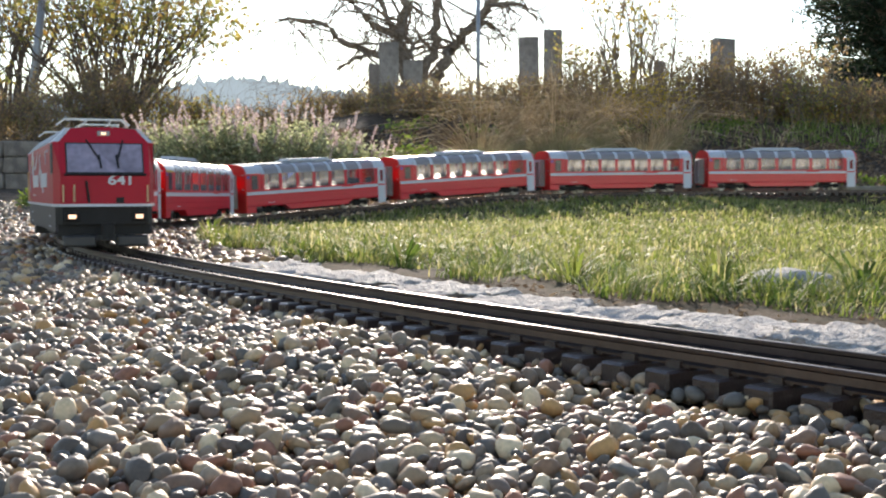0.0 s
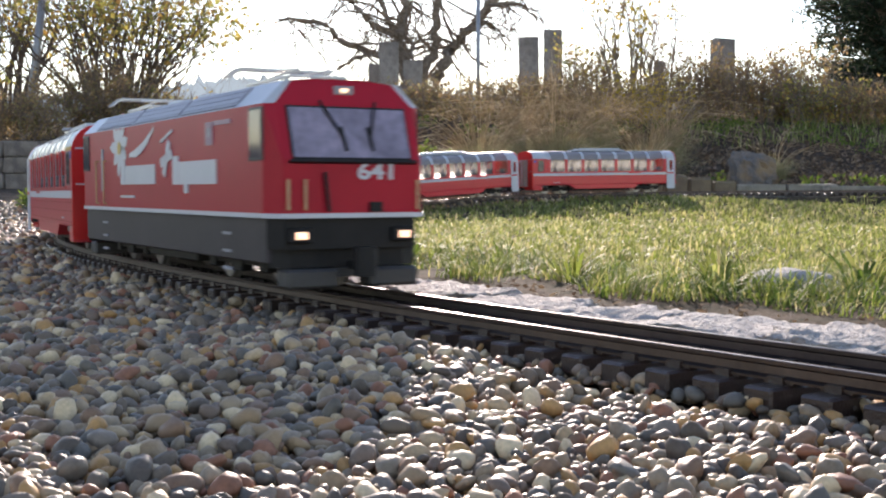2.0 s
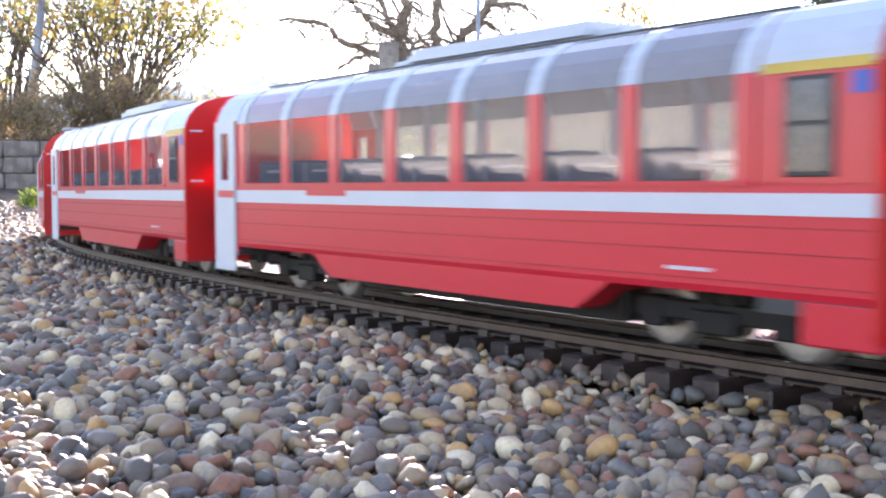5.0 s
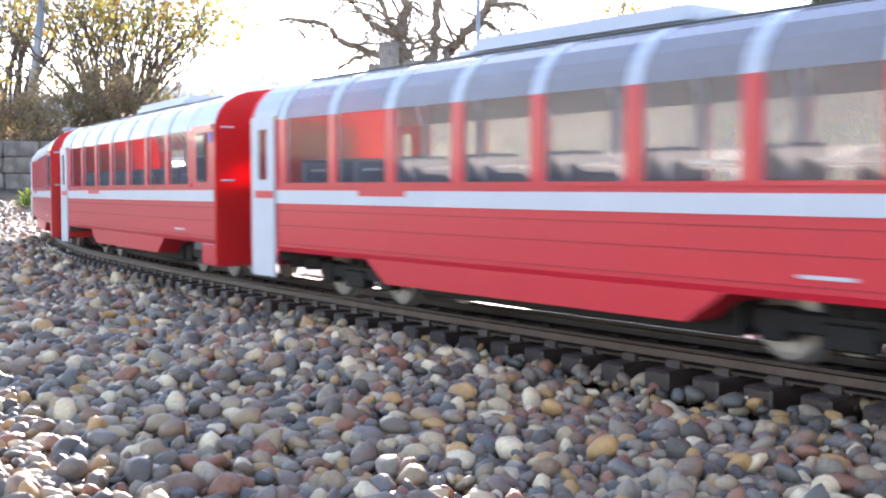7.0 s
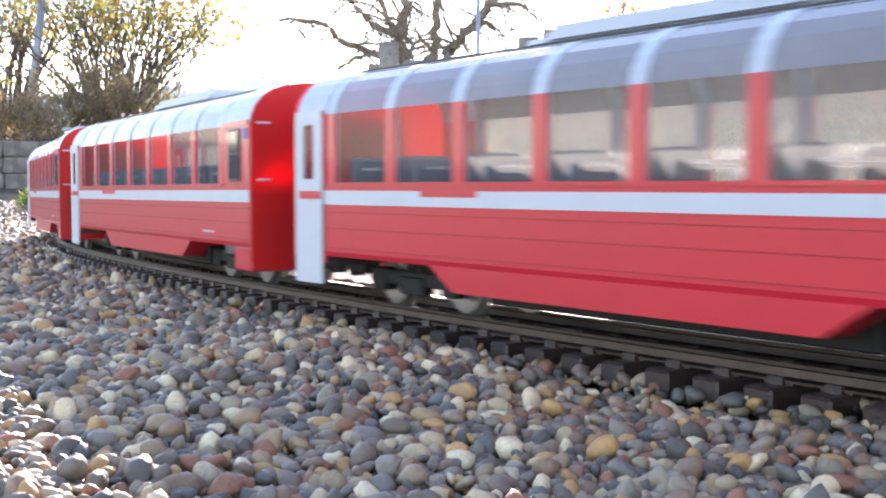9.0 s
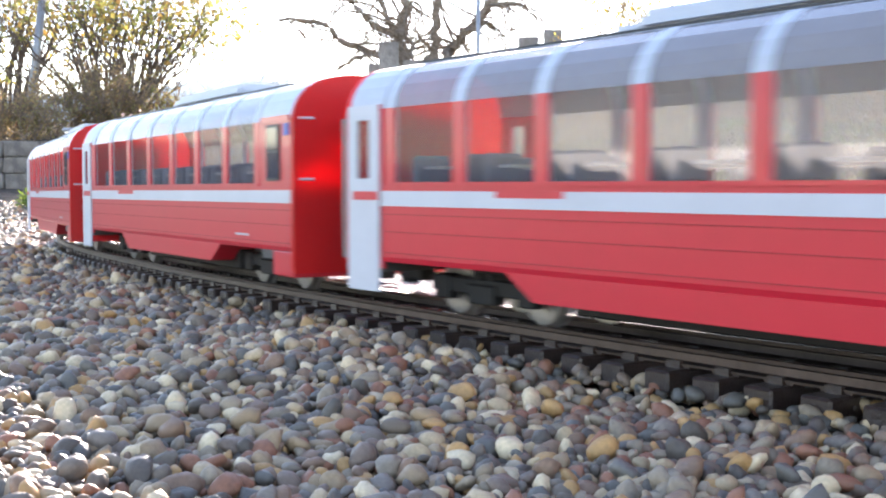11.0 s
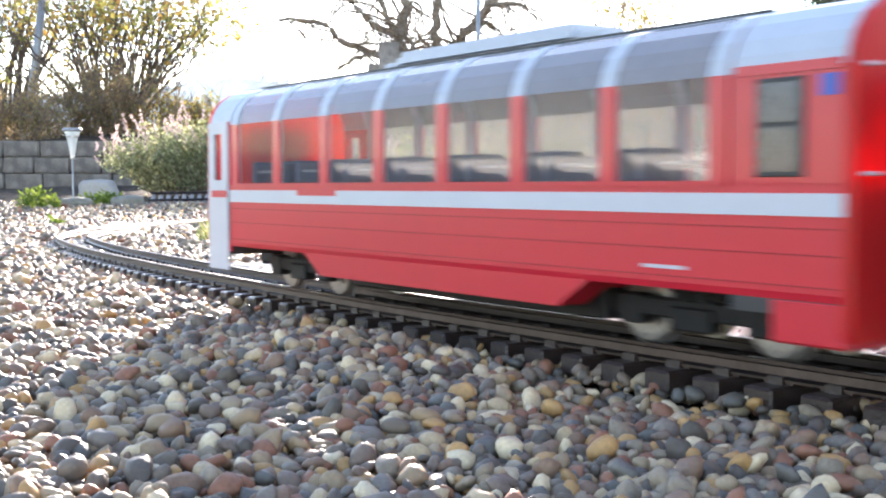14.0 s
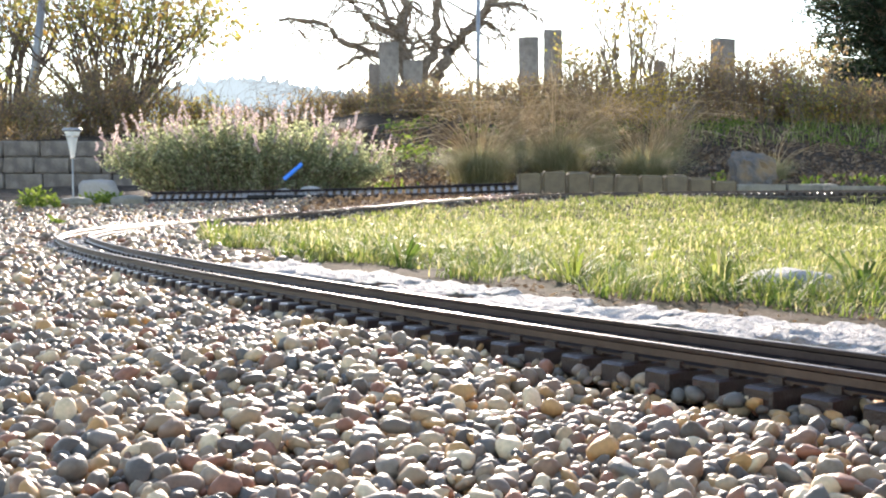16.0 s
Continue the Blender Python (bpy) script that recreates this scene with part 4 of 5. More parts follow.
def make_lawn():
    rng = random.Random(11)
    # turf sheet
    verts, faces, idx = [], [], {}
    st = 0.025
    for j in range(int(0.4 / st), int(4.4 / st)):
        for i in range(int(-0.8 / st), int(3.2 / st)):
            x, y = i * st, j * st
            if lawn_in(x + st / 2, y + st / 2) > (-0.095 if y < 3.0 else 0.0):
                q = []
                for dx, dy in ((0, 0), (1, 0), (1, 1), (0, 1)):
                    key = (i + dx, j + dy)
                    if key not in idx:
                        idx[key] = len(verts)
                        X, Y = key[0] * st, key[1] * st
                        verts.append((X, Y, ground_z(X, Y) + 0.003 + 0.003 * noise.noise((X * 9, Y * 9, 1)) + (0.005 * min(1, max(-1, (dist_line(X, Y)[0] - 0.155) / 0.03)) if Y < 3.0 else 0)))
                    q.append(idx[key])
                faces.append(q)
    lawn = tagged(raw("lawn", verts, faces, M_TURF, smooth=True), "sunlit green lawn inside the railway loop", "lawn", kind="structure")
    items, edges = [], []
    y = 0.55
    while y < 4.3:
        dens = 46000 if y < 1.3 else 24000 if y < 2.0 else 9000 if y < 3 else 7500
        dy = 0.04
        x0, x1 = -0.62, min(3.0, y * 0.385 + 0.15)
        for _ in range(int(dens * dy * (x1 - x0))):
            x, yy = rng.uniform(x0, x1), y + rng.uniform(0, dy)
            k = lawn_in(x, yy)
            patch = noise.noise((x * 4.5, yy * 4.5, 2))
            if k < 0 or (k < 0.05 and patch < -0.05):
                continue
            edge = max(0, 1 - k / 0.20) if yy < 2.3 else 0
            tuft = noise.noise((x * 26, yy * 26, 6))
            lay = 6.3 * noise.noise((x * 14, yy * 14, 9)) + rng.gauss(0, 0.9)
            ln = (1 + 0.45 * tuft) * rng.uniform(0.008, 0.02) * (1 + 0.35 * patch) * (1 + edge * 0.9 * max(0, 0.35 + patch * 1.8))
            if rng.random() < 0.02:
                ln *= 1.6
            wid = (0.0015 if yy < 1.4 else 0.0026 if yy < 2.2 else 0.004) * rng.uniform(0.7, 1.3)
            if yy < 2.2 and k < 0.17 * (0.6 + 0.9 * max(0, patch + 0.4)) and rng.random() < 0.6:
                edges.append((x, yy, ground_z(x, yy) + 0.002, max(0.008, rng.uniform(0.012, 0.034) * (1 + 0.6 * patch + 0.9 * tuft)), wid * 0.95, lay, rng.uniform(0.3, 1.7)))
                continue
            items.append((x, yy, ground_z(x, yy) + 0.005, ln, wid * 0.85, lay, rng.uniform(0.15, 1.5)))
        y += dy
    tagged(blades(items, "grass", M_GRASS), "short bright green grass blades of a mown lawn", "grass", kind="stuff")
    tagged(blades(edges, "edge_grass", M_GRASS_EDGE), "longer dark green grass hanging over the lawn's edge", "grass", kind="stuff")
    # broad tufts at the edge
    g = 0
    for (x, y, ln, n) in ((0.475, 0.90, 0.075, 16), (0.23, 0.98, 0.06, 26), (-0.045, 1.32, 0.05, 18), (-0.40, 2.05, 0.055, 16), (0.36, 1.02, 0.06, 22), (0.12, 1.10, 0.055, 20), (-0.46, 2.35, 0.075, 8), (0.43, 1.06, 0.065, 26)):
        it = []
        g += 1
        for _ in range(n):
            a = rng.uniform(0, 6.28)
            r = rng.uniform(0, 0.015)
            it.append((x + r * math.cos(a), y + r * math.sin(a), ground_z(x, y), ln * rng.uniform(0.5, 1.1), rng.uniform(0.003, 0.0055), a, rng.uniform(0.4, 1.0)))
        tagged(blades(it, "grass_tuft", M_GRASS_EDGE if g % 2 else M_GRASS), "long-bladed grass tuft at the lawn's edge", "grass tuft", group="tufts at the lawn edge")


make_lawn()


# ---- plants: helpers ----
def tube(verts, faces, pts, radii, n=5):
    b0 = len(verts)
    for i, p in enumerate(pts):
        p = Vector(p)
        d = (Vector(pts[min(i + 1, len(pts) - 1)]) - Vector(pts[max(0, i - 1)])).normalized()
        u = d.orthogonal().normalized()
        v = d.cross(u)
        for k in range(n):
            a = 2 * math.pi * k / n
            verts.append(tuple(p + (u * math.cos(a) + v * math.sin(a)) * radii[i]))
    for i in range(len(pts) - 1):
        for k in range(n):
            a, b = b0 + i * n + k, b0 + i * n + (k + 1) % n
            faces.append((a, b, b + n, a + n))


def leaf(verts, faces, p, ln, w, rng, droop=0.0, dirv=None):
    d = dirv or Vector((rng.gauss(0, 1), rng.gauss(0, 1), rng.gauss(0, 0.7) - droop)).normalized()
    s = d.cross(Vector((rng.gauss(0, 1), rng.gauss(0, 1), rng.gauss(0, 1)))).normalized() * w / 2
    b = len(verts)
    p = Vector(p)
    up = d.cross(s).normalized() * w * 0.18
    verts.extend([tuple(p), tuple(p + d * ln * 0.45 + s + up), tuple(p + d * ln), tuple(p + d * ln * 0.45 - s + up)])
    faces.append((b, b + 1, b + 2))
    faces.append((b, b + 2, b + 3))


def grow(rng, p, d, ln, r, depth, verts, faces, tips, wander=0.25, fork=(2, 3), spread=0.6, lift=0.1, shrink=0.72, seg=4):
    pts, radii = [tuple(p)], [r]
    p, d = Vector(p), Vector(d).normalized()
    for i in range(seg):
        d = (d + Vector((rng.gauss(0, wander), rng.gauss(0, wander), rng.gauss(0, wander) + lift)) * 0.5).normalized()
        p = p + d * ln / seg
        pts.append(tuple(p))
        radii.append(r * (1 - 0.45 * (i + 1) / seg))
        if depth > 0 and i >= 1 and rng.random() < 0.35:
            sd2 = (d + Vector((rng.gauss(0, spread), rng.gauss(0, spread), rng.gauss(0, spread)))).normalized()
            grow(rng, p, sd2, ln * shrink * 0.8, radii[-1] * 0.55, depth - 1, verts, faces, tips, wander, fork, spread, lift, shrink, seg)
        if depth <= 1:
            tips.append((p.copy(), d.copy()))
    tube(verts, faces, pts, radii, 6 if r > 0.02 else 4 if r > 0.004 else 3)
    if depth > 0:
        for _ in range(rng.randint(*fork)):
            nd = (d + Vector((rng.gauss(0, spread), rng.gauss(0, spread), rng.gauss(0, spread * 0.7)))).normalized()
            grow(rng, p, nd, ln * shrink * rng.uniform(0.8, 1.15), radii[-1] * 0.75, depth - 1, verts, faces, tips, wander, fork, spread, lift, shrink, seg)


M_BARK = mat("bark", (0.2, 0.155, 0.115), 0.9, second=(0.28, 0.22, 0.165), vary=0.35, scale=30, bump=0.6, bump_scale=90, dist=0.01)
M_DARKBARK = mat("dark_bark", (0.12, 0.09, 0.07), 0.9, vary=0.3, scale=30)
M_TWIG = mat("dry_twig", (0.22, 0.16, 0.115), 0.85, vary=0.3, scale=30)
M_AUTUMN = leafy("autumn_leaves", [(0.36, 0.31, 0.10), (0.24, 0.25, 0.09), (0.44, 0.36, 0.12), (0.18, 0.19, 0.08), (0.32, 0.20, 0.08), (0.22, 0.20, 0.09)], 0.6)
M_YELLOWLEAF = leafy("yellow_leaves", [(0.42, 0.33, 0.04), (0.30, 0.26, 0.05), (0.5, 0.36, 0.05), (0.22, 0.2, 0.05)], 0.5)
M_BROWNLEAF = leafy("brown_leaves", [(0.25, 0.17, 0.11), (0.35, 0.24, 0.15), (0.20, 0.17, 0.09), (0.30, 0.26, 0.14), (0.40, 0.28, 0.18)], 0.6)
M_SAGE = leafy("grey_green_leaves", [(0.25, 0.28, 0.18), (0.35, 0.38, 0.26), (0.20, 0.23, 0.14), (0.43, 0.45, 0.34), (0.29, 0.31, 0.21)], 0.58)
M_BLOSSOM = leafy("pale_mauve_blossom", [(0.52, 0.42, 0.50), (0.62, 0.54, 0.60), (0.44, 0.34, 0.42), (0.56, 0.50, 0.53)], 0.5)
M_CONIFER = leafy("dark_needles", [(0.035, 0.052, 0.03), (0.05, 0.07, 0.04), (0.027, 0.04, 0.025), (0.065, 0.08, 0.042)], 0.3)
M_STRAW = leafy("straw_grass", [(0.42, 0.34, 0.25), (0.32, 0.25, 0.18), (0.54, 0.45, 0.35), (0.27, 0.22, 0.15), (0.37, 0.29, 0.21)], 0.45)
M_CLUMP = leafy("clump_grass", [(0.29, 0.27, 0.175), (0.23, 0.235, 0.135), (0.38, 0.33, 0.235), (0.27, 0.26, 0.16), (0.44, 0.37, 0.27)], 0.55)
M_WEED = leafy("weed_leaves", [(0.10, 0.15, 0.03), (0.15, 0.20, 0.05), (0.08, 0.11, 0.03)], 0.5)
M_MULCH = leafy("bark_mulch", [(0.09, 0.06, 0.045), (0.18, 0.125, 0.09), (0.27, 0.2, 0.15), (0.13, 0.09, 0.065), (0.38, 0.3, 0.24)], 0.25, 0.6)
M_METAL = mat("galvanised_pole", (0.30, 0.31, 0.33), 0.5, metal=0.5, vary=0.2, scale=15)


# ---- blossoming shrub behind the track ----
def make_shrub():
    rng = random.Random(21)
    sh = tagged(new("flowering_shrub"), "wide grey-green shrub with pale mauve flower spikes", "shrub")
    lv, lf, fv, ff, sv, sf = [], [], [], [], [], []
    cx, cy = -0.783, 4.95
    for i in range(620):
        a, r = rng.uniform(0, 6.28), math.sqrt(rng.random())
        bx, by = cx + 0.56 * r * math.cos(a), cy + 0.28 * r * math.sin(a)
        side = (bx - cx) / 0.64
        top = 0.315 * math.sqrt(max(0.05, 1 - 0.85 * side * side - 0.35 * ((by - cy) / 0.3) ** 2)) * rng.uniform(0.62, 1.12) * (0.86 if bx > cx + 0.28 else 1) * (1 + 0.16 * noise.noise((bx * 9, by * 9, 4)))
        z0 = ground_z(bx, by)
        tip = Vector((bx + side * 0.09 + rng.gauss(0, 0.02), by - 0.03 + rng.gauss(0, 0.02), z0 + top))
        base = Vector((bx * 0.75 + cx * 0.25, by * 0.6 + cy * 0.4, z0))
        mid = base.lerp(tip, 0.5) + Vector((rng.gauss(0, 0.012), rng.gauss(0, 0.012), 0.02))
        tube(sv, sf, [base, mid, tip], [0.0022, 0.0016, 0.0008], 3)
        n = 26
        for k in range(n):
            t = 0.12 + 0.86 * k / n
            p = base.lerp(mid, t * 2) if t < 0.5 else mid.lerp(tip, t * 2 - 1)
            for _ in range(2):
                leaf(lv, lf, p + Vector((rng.gauss(0, 0.007), rng.gauss(0, 0.007), rng.gauss(0, 0.006))), rng.uniform(0.012, 0.023), rng.uniform(0.007, 0.012), rng)
        if rng.random() < 0.3:
            ln = rng.uniform(0.03, 0.085)
            ax = Vector((side * 0.5 + rng.gauss(0, 0.25), rng.gauss(0, 0.2), 1)).normalized()
            tube(sv, sf, [tip, tip + ax * ln], [0.001, 0.0006], 3)
            for k in range(int(ln * 700)):
                p = tip + ax * ln * rng.random()
                leaf(fv, ff, p, rng.uniform(0.006, 0.012), rng.uniform(0.005, 0.009), rng)
    tagged(raw("foliage", lv, lf, M_SAGE, sh, "small grey-green leaves"), kind="stuff")
    tagged(raw("blossom", fv, ff, M_BLOSSOM, sh, "pale mauve flower spikes"), kind="stuff")
    tagged(raw("twig_mass", sv, sf, M_TWIG, sh), kind="stuff")


make_shrub()


# ---- clumps of ornamental grass on the bank ----
def make_clump(x, y, size, n, seed, label, stalks=0):
    rng = random.Random(seed)
    c = tagged(new("ornamental_grass"), label, "ornamental grass", group="grass clumps on the bank")
    z = ground_z(x, y) - 0.01
    it = []
    for _ in range(n):
        a = rng.uniform(0, 6.28)
        r = abs(rng.gauss(0, 0.045)) * size / 0.3
        it.append((x + r * math.cos(a), y + r * math.sin(a), z, size * rng.uniform(0.28, 0.72), rng.uniform(0.0012, 0.0022), a + rng.gauss(0, 0.7), min(1.9, abs(rng.gauss(0.95, 0.5)))))
    blades(it, "leaf_blades", M_CLUMP, c)
    if stalks:
        v, f = [], []
        for _ in range(stalks):
            a = rng.uniform(0, 6.28)
            ln, bend = size * rng.uniform(0.7, 1.5), min(1.7, abs(rng.gauss(0.95, 0.45)))
            ca, sa = math.cos(a), math.sin(a)
            pts = [(x + ca * o * bend * ln + ca * 0.02, y + sa * o * bend * ln + sa * 0.02, z + u * ln) for o, u in ((0, 0), (0.16, 0.45), (0.42, 0.8 - 0.1 * bend), (0.78, 1.0 - 0.3 * bend))]
            w = rng.uniform(0.0009, 0.0015)
            tube(v, f, pts, [w, w, w * 0.8, w * 0.5], 3)
            if rng.random() < 0.6:
                tip, dv = Vector(pts[3]), (Vector(pts[3]) - Vector(pts[2])).normalized()
                for k in range(7):
                    leaf(v, f, tip - dv * 0.012 * k, rng.uniform(0.008, 0.016), 0.003, rng, dirv=(dv + Vector((rng.gauss(0, 0.3), rng.gauss(0, 0.3), rng.gauss(0, 0.3)))).normalized())
        raw("seed_stalks", v, f, M_STRAW, c)


make_clump(0.167, 5.3, 0.37, 2600, 31, "arching straw-coloured ornamental grass clump with long stalks", 150)
make_clump(0.536, 5.6, 0.40, 2300, 32, "tall dry ornamental grass clump with seed stalks", 190)
make_clump(0.907, 5.35, 0.33, 2400, 33, "low rounded green and straw ornamental grass clump", 110)
make_clump(1.522, 5.5, 0.21, 1000, 34, "small dry ornamental grass clump behind a boulder", 30)
make_clump(0.395, 6.1, 0.36, 700, 35, "tall feathery dry grass on the bank", 150)
make_clump(0.815, 6.2, 0.36, 600, 36, "tall feathery dry grass on the bank", 130)
make_clump(1.131, 6.0, 0.32, 600, 37, "tall feathery dry grass on the bank", 110)


# ---- mulch, leaves and weeds on the bank ----
def make_mulch():
    rng = random.Random(41)
    v, f = [], []
    for _ in range(19000):
        x, y = rng.uniform(-0.7, 2.6), rng.uniform(4.55, 7.0)
        z = ground_z(x, y) + 0.03 * noise.noise((x * 2, y * 2, 0)) * (y > 4.9)
        if y < 4.75 and x > 0.2:
            continue
        leaf(v, f, (x, y, z + rng.uniform(0, 0.012)), rng.uniform(0.012, 0.04), rng.uniform(0.008, 0.02), rng, -0.1)
    for _ in range(5000):
        x, y = rng.uniform(-0.5, 0.6), rng.uniform(3.5, 4.6)
        d, s_ = dist_line(x, y)
        if d > -0.055:
            continue
        leaf(v, f, (x, y, ground_z(x, y) + rng.uniform(0, 0.006)), rng.uniform(0.008, 0.025), rng.uniform(0.006, 0.014), rng, -0.1)
    for s_ in np.arange(TOTAL - 4.6, TOTAL - 2.4, 0.0016):
        q, r = on_line(s_), on_line(s_ + 0.01)
        dv = (r - q).normalized()
        q = q + Vector((-dv.y, dv.x, 0)) * rng.uniform(0.165, 0.27)
        a = rng.uniform(0, 6.28)
        leaf(v, f, (q.x, q.y, ground_z(q.x, q.y) + rng.uniform(0.006, 0.010)), rng.uniform(0.003, 0.010), rng.uniform(0.0015, 0.004), rng, dirv=Vector((math.cos(a), math.sin(a), rng.gauss(0, 0.25))).normalized())
    tagged(raw("bark_mulch", v, f, M_MULCH), "coarse brown bark mulch and fallen leaves on the bank", "mulch", kind="stuff")
    v, f = [], []
    for _ in range(170):
        x, y = rng.uniform(-0.3, 2.7), rng.uniform(4.9, 7.2)
        if noise.noise((x * 2.2, y * 2.2, 5)) < 0.18 and y < 6.5:
            continue
        z = ground_z(x, y)
        for _ in range(26):
            leaf(v, f, (x + rng.gauss(0, 0.05), y + rng.gauss(0, 0.05), z + rng.uniform(0, 0.05)), rng.uniform(0.015, 0.035), rng.uniform(0.01, 0.02), rng, -0.6)
    tagged(raw("ground_cover", v, f, M_WEED), "patches of low green ground cover on the bank", "ground cover", kind="stuff")
    it = []
    for _ in range(700):
        x, y = rng.uniform(1.3, 3.0), rng.uniform(6.3, 7.2)
        it.append((x, y, ground_z(x, y), rng.uniform(0.03, 0.10), rng.uniform(0.004, 0.008), rng.uniform(0, 6.28), rng.uniform(0.2, 0.9)))
    tagged(blades(it, "rough_grass", M_GRASS), "rough long green grass at the top of the bank", "grass", kind="stuff")


make_mulch()


def make_weed(x, y, r, h, n, seed, label="small leafy green weed growing in the gravel"):
    rng = random.Random(seed)
    v, f = [], []
    for _ in range(n):
        a, q = rng.uniform(0, 6.28), r * math.sqrt(rng.random())
        leaf(v, f, (x + q * math.cos(a), y + q * math.sin(a), ground_z(x, y) + rng.uniform(0, h) * (1 - 0.6 * q / r)), rng.uniform(0.014, 0.03), rng.uniform(0.009, 0.018), rng, -0.3)
    tagged(raw("weed", v, f, M_WEED), label, "weed", group="weeds in the gravel")


make_weed(-1.364, 4.0, 0.065, 0.09, 260, 51)
make_weed(-1.20, 4.2, 0.075, 0.06, 230, 52)
make_weed(1.146, 4.95, 0.06, 0.12, 130, 53, "bright green leafy plant beside the boulder")
make_weed(-1.013, 3.1, 0.02, 0.03, 22, 54)


# ---- masonry ----
M_WALLSTONE = mat("wall_granite", (0.155, 0.13, 0.112), 0.88, second=(0.20, 0.17, 0.145), vary=0.35, scale=14, bump=0.7, bump_scale=45, dist=0.01)


def make_block_wall():
    w = tagged(new("wall_1"), "low retaining wall of grey granite blocks", "wall", kind="structure")
    rng = random.Random(61)
    me = []
    for k in range(6):
        bm = rock(0.094, 0.09, 0.043, 70 + k, 5, 0.05, 1)
        bm2 = box(-0.095, 0.095, -0.09, 0.09, -0.0435, 0.0435, 0.006, seg=2)
        bm.free()
        for v in bm2.verts:
            v.co += Vector((rng.gauss(0, 0.0015), rng.gauss(0, 0.003), rng.gauss(0, 0.0015)))
        m_ = bpy.data.meshes.new("block")
        bm2.to_mesh(m_)
        bm2.free()
        m_.materials.append(M_WALLSTONE)
        me.append(m_)
    for row in range(3):
        x = -3.6 + (0.1 if row % 2 else 0)
        while x < -1.45:
            o = new("block", rng.choice(me))
            o.parent = w
            sc = rng.uniform(0.85, 1.1)
            o.matrix_basis = Matrix.LocRotScale((x + 0.097 * sc, 6.6 + rng.uniform(-0.006, 0.006), 0.130 + 0.0895 * row), None, (sc, 1, 1))
            x += 0.196 * sc
    part("mortar_core", box(-3.6, -1.45, 6.56, 6.68, 0.06, 0.338), M_SOIL, w)


make_block_wall()

M_PALISADE = mat("ochre_concrete", (0.19, 0.145, 0.09), 0.85, second=(0.13, 0.10, 0.065), vary=0.25, scale=30, bump=0.5, bump_scale=160, dist=0.004)
M_BEAM = mat("weathered_concrete", (0.26, 0.235, 0.19), 0.88, second=(0.17, 0.155, 0.12), vary=0.3, scale=25, bump=0.6, bump_scale=120, dist=0.004)


def make_edging():
    rng = random.Random(62)
    z0 = 0.055
    for k in range(9):
        x0 = 0.290 + 0.0945 * k
        top = (0.158, 0.166, 0.162, 0.150, 0.149, 0.148, 0.149, 0.140, 0.128)[k]
        bm = box(x0 + 0.0015, x0 + 0.093, 4.60, 4.69, z0, top, 0.009, seg=3)
        for v in bm.verts:
            v.co += Vector((rng.gauss(0, 0.0008), rng.gauss(0, 0.002), rng.gauss(0, 0.0012)))
        tagged(part("edging_block", bm, M_PALISADE), "upright ochre concrete block edging the flower bed", "edging block", group="blocks edging the bed")
    for x0, x1, y0, z1 in ((1.142, 1.333, 4.61, 0.112), (1.338, 1.531, 4.60, 0.113), (1.456, 1.737, 4.47, 0.106), (1.741, 2.035, 4.48, 0.107)):
        bm = box(x0, x1, y0, y0 + 0.09, 0.045, z1, 0.004, seg=2)
        for v in bm.verts:
            v.co += Vector((0, rng.gauss(0, 0.0015), rng.gauss(0, 0.0012)))
        tagged(part("kerb_beam", bm, M_BEAM), "long low weathered concrete kerb beside the track", "kerb", group="concrete kerbs")


make_edging()
M_BOULDER = mat("grey_boulder", (0.12, 0.11, 0.105), 0.8, second=(0.19, 0.13, 0.075), vary=0.3, scale=12, bump=0.7, bump_scale=80, dist=0.006)
b_ = rock(0.088, 0.065, 0.080, 5, 8, 0.25)
for v_ in b_.verts:
    v_.co.z += 0.022 * max(-1, min(1, -v_.co.x / 0.1)) * (v_.co.z > 0)
tagged(part("boulder", b_, M_BOULDER, smooth=False, m=pose(1.270, 4.87, 0.155)), "angular grey and ochre boulder in the flower bed", "boulder")
for x_, y_, r_, h_, mt_, lb_ in ((-1.336, 4.6, 0.068, 0.05, M_KERB, "rounded pale fieldstone beside the track"), (-0.720, 4.5, 0.042, 0.022, M_KERB, "flat pale stone behind the siding"),
                                 (-0.609, 4.52, 0.03, 0.024, M_KERB, "flat pale stone behind the siding"), (-0.501, 4.5, 0.04, 0.026, M_KERB, "flat pale stone behind the siding"),
                                 (-1.277, 4.12, 0.06, 0.022, M_BEAM, "low mossy stone among the weeds"), (-1.105, 4.16, 0.055, 0.026, M_BEAM, "low mossy stone among the weeds"),
                                 (0.302, 1.02, 0.036, 0.016, M_KERB, "pale flat stone lying in the grass")):
    tagged(part("fieldstone", rock(r_, r_ * 0.8, h_, x_ * 9, 8, 0.14), mt_, smooth=True, m=pose(x_, y_, ground_z(x_, y_) + h_ * 0.45)), lb_, "stone")
tagged(part("plant_saucer", lathe([(0.02, 0), (0.052, 0.012), (0.058, 0.02), (0.054, 0.02), (0.03, 0.010)], 28, m=pose(-1.224, 4.42, ground_z(-1.2, 4.42) + 0.002)), M_BLACK, smooth=True), "shallow black plastic saucer among the stones", "saucer")


# ---- siding panel ----
def siding_at(s):
    return Vector((s, 0.03 * (s / 1.3) ** 2, 0))


sid = make_track("spare_track", "length of dark garden railway track leaning behind the main line", siding_at, 0.0, 1.36, 0.0285, sleeper_mesh(M_SLEEPER_GLARE))
sid.matrix_basis = pose(-1.082, 4.38, 0.070, 32, -0.75, -1.5)
sw = tagged(part("turnout_lever_box", box(-0.17, 0.30, -0.02, 0.02, 0, 0.016, 0.004), M_BLACK, m=pose(-0.528, 4.24, 0.058, 0, 0, 4)), "long low black point-motor housing beside the track", "point motor")


